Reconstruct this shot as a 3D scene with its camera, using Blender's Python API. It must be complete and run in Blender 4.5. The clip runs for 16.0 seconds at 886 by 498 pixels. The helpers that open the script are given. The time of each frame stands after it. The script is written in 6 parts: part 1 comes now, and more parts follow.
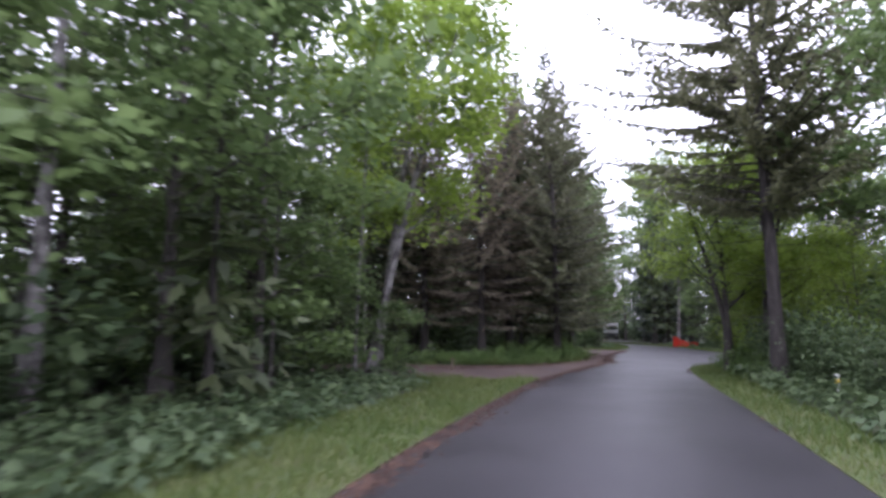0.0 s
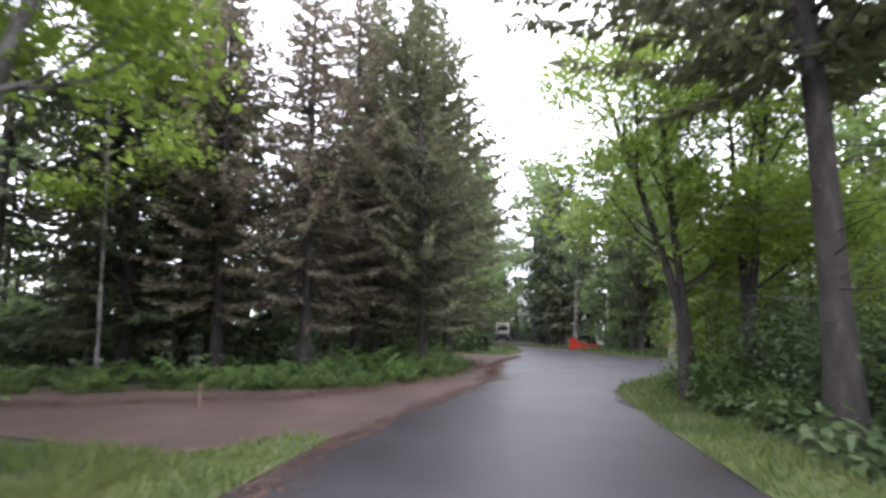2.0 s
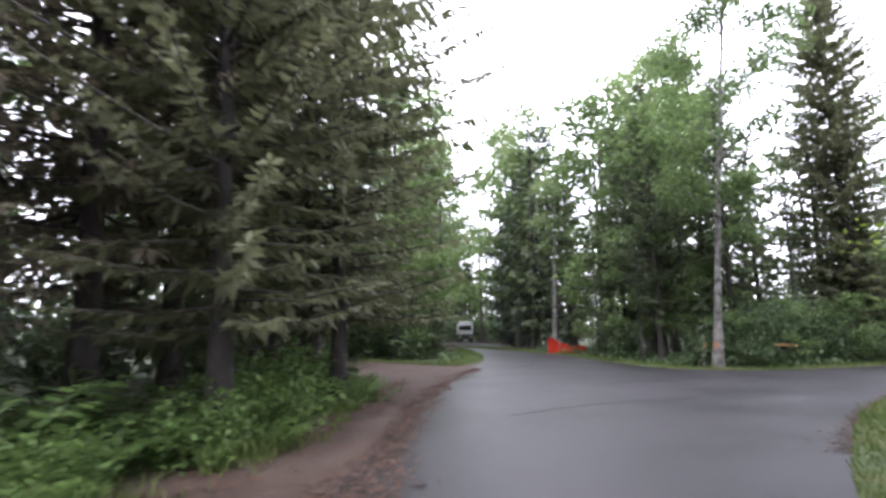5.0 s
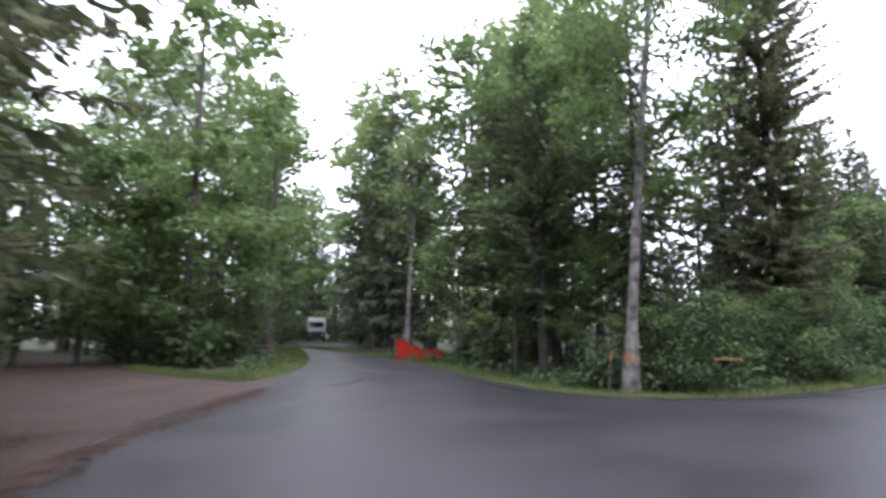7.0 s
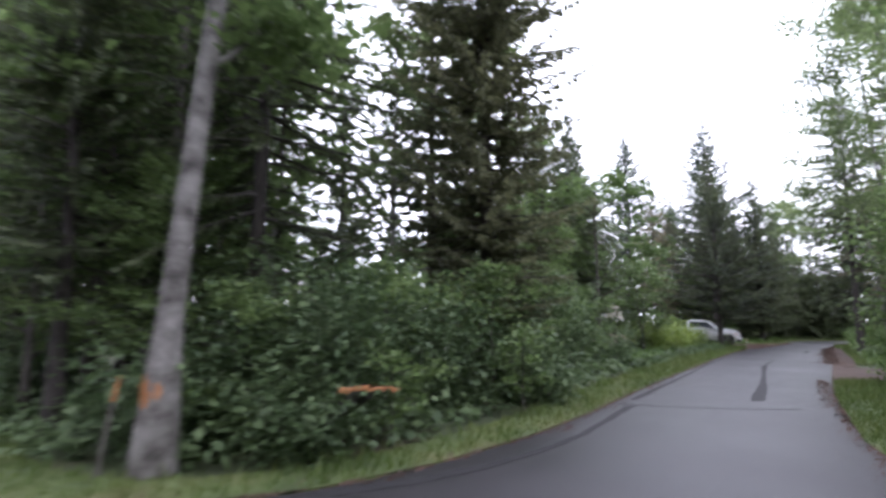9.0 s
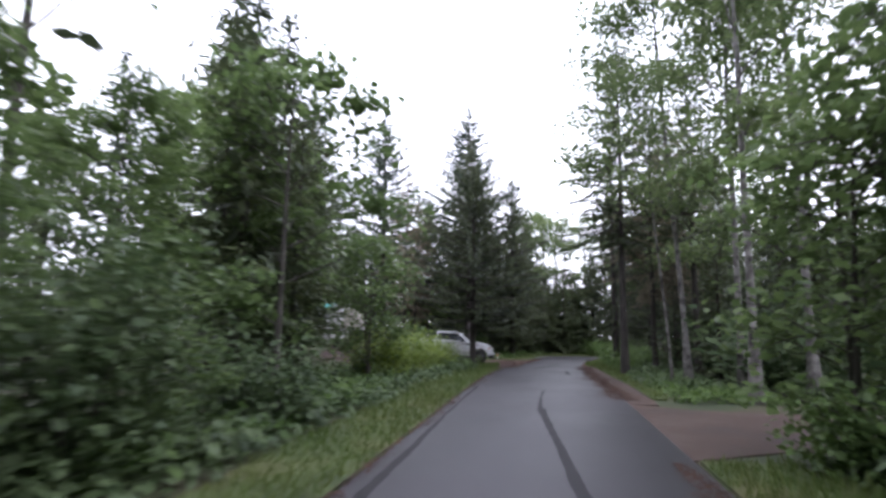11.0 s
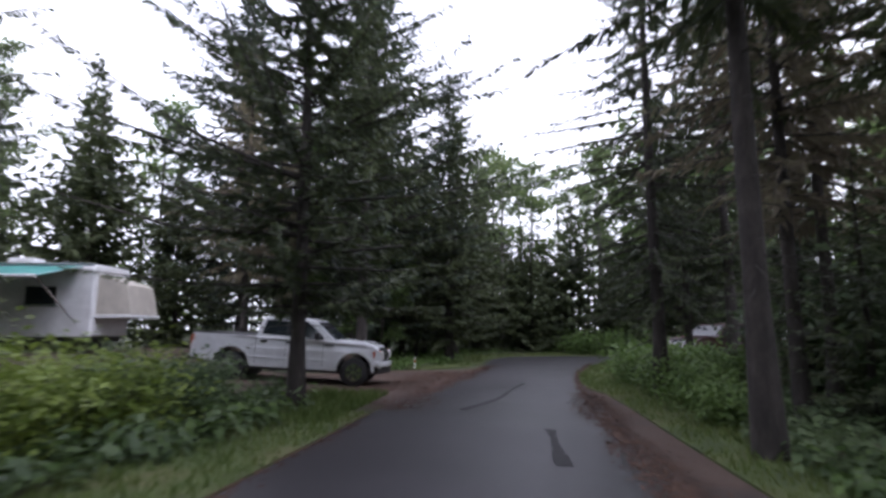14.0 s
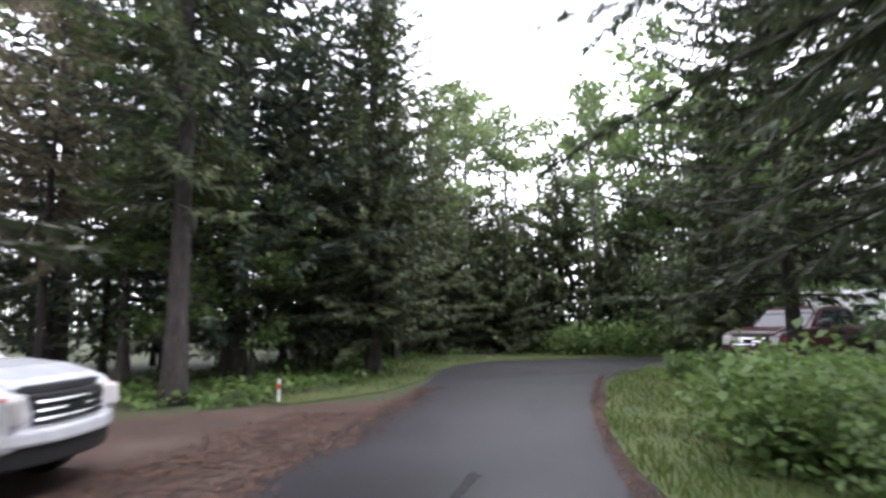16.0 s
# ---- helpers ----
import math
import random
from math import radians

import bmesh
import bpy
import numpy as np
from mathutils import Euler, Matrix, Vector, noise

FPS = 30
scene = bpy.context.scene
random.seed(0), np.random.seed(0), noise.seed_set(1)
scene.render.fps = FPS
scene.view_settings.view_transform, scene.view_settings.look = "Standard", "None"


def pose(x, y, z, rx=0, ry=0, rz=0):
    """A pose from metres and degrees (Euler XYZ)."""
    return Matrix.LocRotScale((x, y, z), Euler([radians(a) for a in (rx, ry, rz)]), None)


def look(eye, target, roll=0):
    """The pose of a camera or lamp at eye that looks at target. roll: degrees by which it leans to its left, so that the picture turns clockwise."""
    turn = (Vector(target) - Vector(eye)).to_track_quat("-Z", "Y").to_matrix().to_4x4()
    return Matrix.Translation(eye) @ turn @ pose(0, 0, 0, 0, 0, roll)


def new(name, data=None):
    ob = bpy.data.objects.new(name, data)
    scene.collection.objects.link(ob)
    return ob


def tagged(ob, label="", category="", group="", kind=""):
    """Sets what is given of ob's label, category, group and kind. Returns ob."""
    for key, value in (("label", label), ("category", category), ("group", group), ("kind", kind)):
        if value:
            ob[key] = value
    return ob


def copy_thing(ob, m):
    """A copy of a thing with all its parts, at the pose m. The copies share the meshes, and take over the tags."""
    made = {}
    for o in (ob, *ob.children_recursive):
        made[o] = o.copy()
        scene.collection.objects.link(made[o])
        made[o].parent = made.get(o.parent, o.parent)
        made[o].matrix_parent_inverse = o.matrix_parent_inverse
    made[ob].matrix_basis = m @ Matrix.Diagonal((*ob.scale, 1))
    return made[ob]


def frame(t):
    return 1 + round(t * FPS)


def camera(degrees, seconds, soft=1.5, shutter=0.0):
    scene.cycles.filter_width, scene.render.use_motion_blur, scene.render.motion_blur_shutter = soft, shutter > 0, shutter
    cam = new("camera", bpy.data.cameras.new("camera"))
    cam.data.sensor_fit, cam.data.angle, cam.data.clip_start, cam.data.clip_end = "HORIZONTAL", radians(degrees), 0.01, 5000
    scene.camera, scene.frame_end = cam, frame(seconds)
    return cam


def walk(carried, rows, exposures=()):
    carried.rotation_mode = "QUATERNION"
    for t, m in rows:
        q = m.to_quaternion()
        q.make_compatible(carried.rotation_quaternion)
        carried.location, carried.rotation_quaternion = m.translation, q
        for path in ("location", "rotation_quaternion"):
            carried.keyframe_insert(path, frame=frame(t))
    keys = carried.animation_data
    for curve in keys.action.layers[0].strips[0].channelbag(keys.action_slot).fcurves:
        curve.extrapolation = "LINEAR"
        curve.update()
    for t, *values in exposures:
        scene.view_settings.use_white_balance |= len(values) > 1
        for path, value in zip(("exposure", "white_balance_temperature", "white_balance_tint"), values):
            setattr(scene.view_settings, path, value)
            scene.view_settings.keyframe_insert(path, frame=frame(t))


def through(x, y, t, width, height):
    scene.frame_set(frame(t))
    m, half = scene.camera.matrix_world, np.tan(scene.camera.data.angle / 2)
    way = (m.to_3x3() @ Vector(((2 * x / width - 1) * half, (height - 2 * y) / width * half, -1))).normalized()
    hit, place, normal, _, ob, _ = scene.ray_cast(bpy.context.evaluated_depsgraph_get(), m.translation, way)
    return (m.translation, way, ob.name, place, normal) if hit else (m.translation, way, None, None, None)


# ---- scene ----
# ---- camera ----
cam = camera(75.59, 16.0, soft=3.0, shutter=0.5)
PATH = [
    (0.0, (-2.729, 0.665, 1.620), (-2.138, 4.579, 2.193), 0.08),
    (0.5, (-1.575, 3.349, 1.620), (-0.674, 7.203, 2.202), -0.11),
    (1.0, (-0.373, 5.967, 1.620), (0.739, 9.765, 2.206), 0.33),
    (1.5, (0.912, 8.424, 1.620), (2.139, 12.185, 2.205), -0.20),
    (2.0, (2.198, 10.758, 1.620), (3.478, 14.503, 2.201), -0.24),
    (2.5, (3.384, 12.920, 1.620), (4.695, 16.654, 2.201), -0.23),
    (3.0, (4.519, 14.960, 1.620), (5.854, 18.686, 2.197), -0.29),
    (3.5, (5.668, 17.046, 1.620), (7.022, 20.767, 2.189), -0.22),
    (4.0, (6.714, 19.108, 1.620), (8.093, 22.819, 2.190), -0.44),
    (4.5, (7.697, 21.120, 1.620), (9.120, 24.814, 2.197), -0.89),
    (5.0, (8.710, 23.089, 1.620), (10.209, 26.752, 2.204), -1.34),
    (5.5, (9.848, 25.022, 1.620), (11.463, 28.634, 2.206), -1.52),
    (6.0, (11.204, 26.924, 1.620), (12.987, 30.458, 2.196), -1.20),
    (6.5, (12.822, 28.795, 1.620), (14.828, 32.211, 2.180), -0.42),
    (7.0, (14.624, 30.576, 1.620), (16.901, 33.816, 2.181), -0.13),
    (7.5, (16.702, 32.089, 1.620), (19.295, 35.085, 2.166), -0.07),
    (8.0, (18.929, 33.160, 1.620), (21.831, 35.860, 2.157), 0.03),
    (8.5, (21.089, 33.680, 1.620), (24.274, 36.046, 2.126), 0.40),
    (9.0, (23.103, 34.081, 1.620), (26.535, 36.067, 2.151), -0.14),
    (9.5, (25.610, 34.745, 1.620), (29.265, 36.276, 2.166), -0.15),
    (10.0, (28.276, 35.229, 1.620), (32.088, 36.296, 2.189), 0.31),
    (10.5, (31.377, 35.362, 1.620), (35.268, 36.078, 2.212), 0.76),
    (11.0, (34.869, 35.226, 1.620), (38.792, 35.714, 2.228), 1.07),
    (11.5, (38.554, 34.932, 1.620), (42.490, 35.290, 2.236), 1.21),
    (12.0, (42.234, 34.591, 1.620), (46.176, 34.888, 2.233), 1.14),
    (12.5, (45.713, 34.314, 1.620), (49.658, 34.592, 2.220), 0.80),
    (13.0, (48.879, 34.163, 1.620), (52.827, 34.433, 2.200), 0.33),
    (13.5, (51.891, 34.006, 1.620), (55.841, 34.265, 2.193), 0.28),
    (14.0, (54.792, 33.751, 1.620), (58.745, 33.999, 2.182), 0.22),
    (14.5, (57.785, 33.441, 1.620), (61.741, 33.664, 2.172), -0.32),
    (15.0, (60.617, 33.219, 1.620), (64.574, 33.418, 2.172), -0.43),
    (15.5, (63.463, 32.916, 1.620), (67.424, 33.070, 2.155), -0.58),
    (16.0, (66.168, 32.566, 1.620), (70.133, 32.656, 2.142), -0.87),
]
EXPOSURES = [(0.0, 0.5, 5650, 27), (1.0, 0.85, 5800, 24), (1.5, 0.95, 5900, 21), (3.5, 1.15, 6120, 16), (6.0, 0.85, 5850, 18), (9.5, 0.5, 5820, 18), (10.2, 0.4, 5820, 18), (12.3, -0.15, 5790, 20), (13.2, -0.3, 5790, 20), (14.5, 0.1, 5790, 20), (16.0, 0.8, 6080, 16)]
CLOUD = 2.7
walk(cam, [(t, look(eye, target, roll)) for t, eye, target, roll in PATH], EXPOSURES)

# ---- world, sun ----
world = bpy.data.worlds.new("overcast_sky")
scene.world = world
world.use_nodes = True
wn, wl = world.node_tree.nodes, world.node_tree.links
wn.clear()
sky = wn.new("ShaderNodeTexSky")
sky.sky_type = "NISHITA"
sky.sun_disc = False
sky.sun_elevation, sky.sun_rotation = radians(52), radians(40)
sky.dust_density, sky.air_density = 4.0, 1.0
bg_sky = wn.new("ShaderNodeBackground")
bg_sky.inputs["Strength"].default_value = 0.12
cloud = wn.new("ShaderNodeTexNoise")
cloud.inputs["Scale"].default_value = 1.6
cloud.inputs["Detail"].default_value = 3.0
ramp = wn.new("ShaderNodeValToRGB")
ramp.color_ramp.elements[0].position, ramp.color_ramp.elements[0].color = 0.25, (0.86, 0.87, 0.93, 1)
ramp.color_ramp.elements[1].position, ramp.color_ramp.elements[1].color = 0.75, (1.0, 0.99, 1.0, 1)
bg_cloud = wn.new("ShaderNodeBackground")
bg_cloud.inputs["Strength"].default_value = CLOUD
mix_w = wn.new("ShaderNodeMixShader")
mix_w.inputs[0].default_value = 0.88
out_w = wn.new("ShaderNodeOutputWorld")
coord_w = wn.new("ShaderNodeTexCoord")
wl.new(coord_w.outputs["Generated"], cloud.inputs["Vector"])
wl.new(cloud.outputs["Fac"], ramp.inputs["Fac"])
wl.new(ramp.outputs["Color"], bg_cloud.inputs["Color"])
wl.new(sky.outputs["Color"], bg_sky.inputs["Color"])
wl.new(bg_sky.outputs[0], mix_w.inputs[1])
wl.new(bg_cloud.outputs[0], mix_w.inputs[2])
wl.new(mix_w.outputs[0], out_w.inputs["Surface"])

sun_data = bpy.data.lights.new("sun", "SUN")
sun_data.energy, sun_data.angle, sun_data.color = 0.9, radians(30), (1.0, 0.97, 0.93)
sun = new("sun", sun_data)
sun.matrix_world = look((40, 30, 60), (40 + 22, 30 + 30, 0))


# ---- materials ----
def nodes_of(name):
    m = bpy.data.materials.new(name)
    m.use_nodes = True
    nt = m.node_tree
    nt.nodes.clear()
    return m, nt.nodes, nt.links


def ramp_node(n, stops):
    r = n.new("ShaderNodeValToRGB")
    e = r.color_ramp.elements
    while len(e) < len(stops):
        e.new(0.5)
    for k, (p, c) in enumerate(stops):
        e[k].position, e[k].color = p, (*c, 1)
    return r


def surface(name, stops, scale, rough, bump=0.2, bump_scale=None, metal=0.0, stretch=(1, 1, 1), fine=None, spec=0.5, detail=6.0, coat=0.0):
    """A rough surface: a noise that picks among the stops, a finer noise that varies it, and relief."""
    m, n, l = nodes_of(name)
    tc = n.new("ShaderNodeTexCoord")
    mp = n.new("ShaderNodeMapping")
    mp.inputs["Scale"].default_value = stretch
    l.new(tc.outputs["Object"], mp.inputs["Vector"])
    big = n.new("ShaderNodeTexNoise")
    big.inputs["Scale"].default_value, big.inputs["Detail"].default_value = scale, detail
    l.new(mp.outputs[0], big.inputs["Vector"])
    r = ramp_node(n, stops)
    l.new(big.outputs["Fac"], r.inputs["Fac"])
    small = n.new("ShaderNodeTexNoise")
    small.inputs["Scale"].default_value, small.inputs["Detail"].default_value = bump_scale or scale * 12, 4.0
    l.new(mp.outputs[0], small.inputs["Vector"])
    mul = n.new("ShaderNodeMix")
    mul.data_type, mul.blend_type = "RGBA", "OVERLAY"
    mul.inputs["Factor"].default_value = 0.55 if fine is None else fine
    l.new(r.outputs["Color"], mul.inputs["A"])
    l.new(small.outputs["Fac"], mul.inputs["B"])
    b = n.new("ShaderNodeBsdfPrincipled")
    b.inputs["Metallic"].default_value = metal
    b.inputs["Specular IOR Level"].default_value = spec
    b.inputs["Coat Weight"].default_value = coat
    b.inputs["Coat Roughness"].default_value = 0.08
    l.new(mul.outputs["Result"], b.inputs["Base Color"])
    rr = n.new("ShaderNodeMapRange")
    rr.inputs["To Min"].default_value, rr.inputs["To Max"].default_value = rough[0], rough[1]
    l.new(big.outputs["Fac"], rr.inputs["Value"])
    l.new(rr.outputs[0], b.inputs["Roughness"])
    bp = n.new("ShaderNodeBump")
    bp.inputs["Strength"].default_value, bp.inputs["Distance"].default_value = bump, 0.02
    l.new(small.outputs["Fac"], bp.inputs["Height"])
    l.new(bp.outputs[0], b.inputs["Normal"])
    o = n.new("ShaderNodeOutputMaterial")
    l.new(b.outputs[0], o.inputs["Surface"])
    return m


def leafy(name, dark, mid, light, rough=0.45, through=0.35):
    """Leaves or needles: each one varies by its island and each plant by its object; light passes through in part."""
    m, n, l = nodes_of(name)
    geo = n.new("ShaderNodeNewGeometry")
    info = n.new("ShaderNodeObjectInfo")
    tc = n.new("ShaderNodeTexCoord")
    ns = n.new("ShaderNodeTexNoise")
    ns.inputs["Scale"].default_value = 0.45
    l.new(tc.outputs["Object"], ns.inputs["Vector"])
    add = n.new("ShaderNodeMath")
    add.operation = "MULTIPLY_ADD"
    l.new(geo.outputs["Random Per Island"], add.inputs[0])
    add.inputs[1].default_value = 0.45
    l.new(ns.outputs["Fac"], add.inputs[2])
    add2 = n.new("ShaderNodeMath")
    add2.operation = "MULTIPLY_ADD"
    l.new(info.outputs["Random"], add2.inputs[0])
    add2.inputs[1].default_value = 0.25
    l.new(add.outputs[0], add2.inputs[2])
    r = ramp_node(n, [(0.35, dark), (0.75, mid), (1.1, light)])
    l.new(add2.outputs[0], r.inputs["Fac"])
    b = n.new("ShaderNodeBsdfPrincipled")
    b.inputs["Roughness"].default_value = rough
    b.inputs["Specular IOR Level"].default_value = 0.35
    l.new(r.outputs["Color"], b.inputs["Base Color"])
    tr = n.new("ShaderNodeBsdfTranslucent")
    l.new(r.outputs["Color"], tr.inputs["Color"])
    mx = n.new("ShaderNodeMixShader")
    mx.inputs[0].default_value = through
    l.new(b.outputs[0], mx.inputs[1])
    l.new(tr.outputs[0], mx.inputs[2])
    o = n.new("ShaderNodeOutputMaterial")
    l.new(mx.outputs[0], o.inputs["Surface"])
    return m


def plain(name, colour, rough=0.4, metal=0.0, spec=0.5, coat=0.0):
    return surface(name, [(0.3, tuple(c * 0.88 for c in colour)), (0.7, tuple(min(1, c * 1.06) for c in colour))], 3.0, (rough * 0.85, rough * 1.15), 0.02, 60.0, metal, (1, 1, 1), 0.12, spec, 3.0, coat)


def glassy(name, colour=(0.02, 0.025, 0.03)):
    m, n, l = nodes_of(name)
    b = n.new("ShaderNodeBsdfPrincipled")
    b.inputs["Base Color"].default_value = (*colour, 1)
    b.inputs["Roughness"].default_value = 0.05
    b.inputs["Specular IOR Level"].default_value = 0.6
    o = n.new("ShaderNodeOutputMaterial")
    l.new(b.outputs[0], o.inputs["Surface"])
    return m


ASPHALT = surface("wet_asphalt", [(0.3, (0.020, 0.018, 0.020)), (0.5, (0.029, 0.026, 0.029)), (0.72, (0.040, 0.036, 0.040))], 0.35, (0.32, 0.56), 0.30, 55.0, 0, (1, 1, 1), 0.4, 0.4)
TAR = surface("tar_seal", [(0.3, (0.020, 0.019, 0.020)), (0.7, (0.030, 0.028, 0.030))], 3.0, (0.6, 0.75), 0.1, 30.0, spec=0.2)
GRAVEL = surface("needle_strewn_gravel", [(0.28, (0.038, 0.025, 0.019)), (0.5, (0.066, 0.038, 0.026)), (0.72, (0.090, 0.062, 0.047))], 0.6, (0.7, 0.95), 0.8, 35.0)
FOREST_FLOOR = surface("forest_floor", [(0.3, (0.022, 0.028, 0.012)), (0.5, (0.045, 0.06, 0.02)), (0.7, (0.075, 0.06, 0.035))], 0.5, (0.8, 1.0), 0.9, 18.0)
LITTER = surface("fallen_needles", [(0.3, (0.040, 0.025, 0.019)), (0.5, (0.082, 0.044, 0.029)), (0.72, (0.12, 0.066, 0.042))], 2.5, (0.8, 1.0), 0.9, 60.0)
TURF = surface("short_turf", [(0.3, (0.038, 0.058, 0.015)), (0.5, (0.070, 0.096, 0.024)), (0.72, (0.105, 0.098, 0.038))], 0.9, (0.8, 1.0), 0.9, 40.0)
BARK_SPRUCE = surface("spruce_bark", [(0.3, (0.026, 0.022, 0.020)), (0.55, (0.050, 0.042, 0.038)), (0.75, (0.088, 0.075, 0.069))], 5.0, (0.8, 1.0), 0.9, 22.0, 0, (1, 1, 0.35))
BARK_GREY = surface("grey_bark", [(0.3, (0.045, 0.038, 0.033)), (0.55, (0.082, 0.072, 0.063)), (0.75, (0.14, 0.128, 0.115))], 4.0, (0.75, 1.0), 0.8, 25.0, 0, (1, 1, 0.3))
BARK_BIRCH = surface("birch_bark", [(0.33, (0.032, 0.027, 0.025)), (0.42, (0.10, 0.090, 0.082)), (0.53, (0.17, 0.157, 0.146)), (0.76, (0.30, 0.282, 0.27))], 3.4, (0.5, 0.75), 0.4, 34.0, 0, (1, 1, 1.15), 0.35)
NEEDLES = leafy("spruce_needles", (0.038, 0.050, 0.030), (0.070, 0.090, 0.046), (0.112, 0.135, 0.060), 0.5, 0.30)
NEEDLES_BLUE = leafy("fir_needles", (0.032, 0.046, 0.038), (0.056, 0.078, 0.058), (0.088, 0.112, 0.074), 0.5, 0.28)
NEEDLES_BROWN = leafy("browned_needles", (0.115, 0.095, 0.072), (0.19, 0.158, 0.112), (0.235, 0.215, 0.135), 0.55, 0.45)
NEEDLES_OLIVE = leafy("olive_needles", (0.080, 0.087, 0.050), (0.136, 0.142, 0.077), (0.188, 0.195, 0.102), 0.55, 0.45)
LEAF_MAPLE = leafy("maple_leaves", (0.080, 0.122, 0.046), (0.134, 0.196, 0.070), (0.192, 0.266, 0.096), 0.42, 0.50)
LEAF_LIME = leafy("lime_green_leaves", (0.145, 0.205, 0.034), (0.225, 0.315, 0.052), (0.29, 0.39, 0.075), 0.42, 0.60)
LEAF_BIRCH = leafy("birch_leaves", (0.095, 0.132, 0.058), (0.155, 0.206, 0.088), (0.215, 0.275, 0.118), 0.42, 0.62)
LEAF_SHRUB = leafy("shrub_leaves", (0.052, 0.082, 0.040), (0.086, 0.130, 0.058), (0.13, 0.18, 0.080), 0.5, 0.40)
LEAF_YELLOW = leafy("yellowish_shrub_leaves", (0.12, 0.17, 0.032), (0.19, 0.26, 0.05), (0.25, 0.32, 0.07), 0.45, 0.4)
FERN = leafy("fern_fronds", (0.064, 0.108, 0.034), (0.104, 0.168, 0.050), (0.155, 0.235, 0.068), 0.5, 0.45)
GRASS = leafy("grass_blades", (0.060, 0.098, 0.022), (0.095, 0.145, 0.034), (0.14, 0.17, 0.052), 0.5, 0.35)
WHITE_PAINT = plain("white_car_paint", (0.64, 0.65, 0.67), 0.22, 0, 0.5, 0.6)
RED_PAINT = plain("dark_red_car_paint", (0.045, 0.007, 0.009), 0.35, 0, 0.5, 0.4)
GLASS = glassy("tinted_glass")
RUBBER = plain("tyre_rubber", (0.022, 0.022, 0.023), 0.75)
CHROME = plain("chrome", (0.72, 0.72, 0.74), 0.16, 1.0)
BLACK_PLASTIC = plain("black_plastic", (0.02, 0.02, 0.021), 0.5)
LAMP_RED = plain("amber_red_lens", (0.45, 0.09, 0.04), 0.15)
LAMP_CLEAR = plain("clear_lens", (0.62, 0.60, 0.58), 0.12)
SHELL = plain("white_trailer_shell", (0.80, 0.80, 0.81), 0.35)
CANVAS = plain("beige_canvas", (0.50, 0.46, 0.40), 0.85)
AWNING = surface("teal_awning", [(0.35, (0.03, 0.21, 0.19)), (0.65, (0.06, 0.30, 0.27))], 1.2, (0.5, 0.7), 0.1, 40.0)
RED_MESH = surface("red_orange_plastic_fence", [(0.35, (0.55, 0.035, 0.018)), (0.65, (0.68, 0.06, 0.03))], 2.0, (0.4, 0.6), 0.2, 30.0)
WOOD = surface("weathered_wood", [(0.3, (0.16, 0.12, 0.085)), (0.6, (0.27, 0.21, 0.15))], 3.0, (0.7, 0.9), 0.4, 30.0, 0, (1, 8, 8))
FRESH_WOOD = surface("fresh_split_wood", [(0.3, (0.27, 0.10, 0.035)), (0.6, (0.40, 0.18, 0.07))], 6.0, (0.6, 0.8), 0.4, 30.0, 0, (1, 6, 6))
WHITE_POST = plain("white_post_paint", (0.75, 0.75, 0.73), 0.5)
YELLOW_BAND = plain("yellow_reflector", (0.70, 0.48, 0.04), 0.35)


# ---- mesh helpers ----
class Acc:
    """Gathers points and four-cornered faces for one mesh."""

    def __init__(self):
        self.v, self.f, self.n = [], [], 0

    def add(self, verts, faces):
        self.v.append(np.asarray(verts, float).reshape(-1, 3))
        self.f.append(np.asarray(faces, int).reshape(-1, 4) + self.n)
        self.n += len(self.v[-1])

    def quads(self, q):
        q = np.asarray(q, float).reshape(-1, 4, 3)
        self.add(q.reshape(-1, 3), np.arange(len(q) * 4).reshape(-1, 4))

    def tube(self, path, radii, sides=6):
        path, radii = np.asarray(path, float), np.asarray(radii, float)
        t = np.gradient(path, axis=0)
        t /= np.linalg.norm(t, axis=1)[:, None] + 1e-9
        ref = np.where(np.abs(t[:, 2:3]) > 0.9, np.array([[1.0, 0, 0]]), np.array([[0, 0, 1.0]]))
        a = np.cross(t, ref)
        a /= np.linalg.norm(a, axis=1)[:, None]
        b = np.cross(t, a)
        ang = np.linspace(0, 2 * np.pi, sides, endpoint=False)
        ring = path[:, None] + radii[:, None, None] * (a[:, None] * np.cos(ang)[None, :, None] + b[:, None] * np.sin(ang)[None, :, None])
        k = np.arange(len(path) - 1)[:, None] * sides + np.arange(sides)[None]
        nx = np.arange(len(path) - 1)[:, None] * sides + (np.arange(sides)[None] + 1) % sides
        self.add(ring.reshape(-1, 3), np.stack([k, nx, nx + sides, k + sides], -1).reshape(-1, 4))

    def mesh(self, name, material, smooth=False):
        v, f = np.concatenate(self.v), np.concatenate(self.f)
        me = bpy.data.meshes.new(name)
        me.vertices.add(len(v))
        me.vertices.foreach_set("co", v.astype(np.float32).ravel())
        me.loops.add(f.size)
        me.loops.foreach_set("vertex_index", f.astype(np.int32).ravel())
        me.polygons.add(len(f))
        me.polygons.foreach_set("loop_start", np.arange(0, f.size, 4, dtype=np.int32))
        me.update(calc_edges=True)
        if smooth:
            me.polygons.foreach_set("use_smooth", np.ones(len(f), bool))
        me.materials.append(material)
        return me


def root(name, m=None):
    ob = new(name)
    ob.empty_display_size = 0.2
    if m is not None:
        ob.matrix_world = m
    return ob


def child(name, me, parent, label=""):
    ob = new(name, me)
    ob.parent = parent
    return tagged(ob, label)


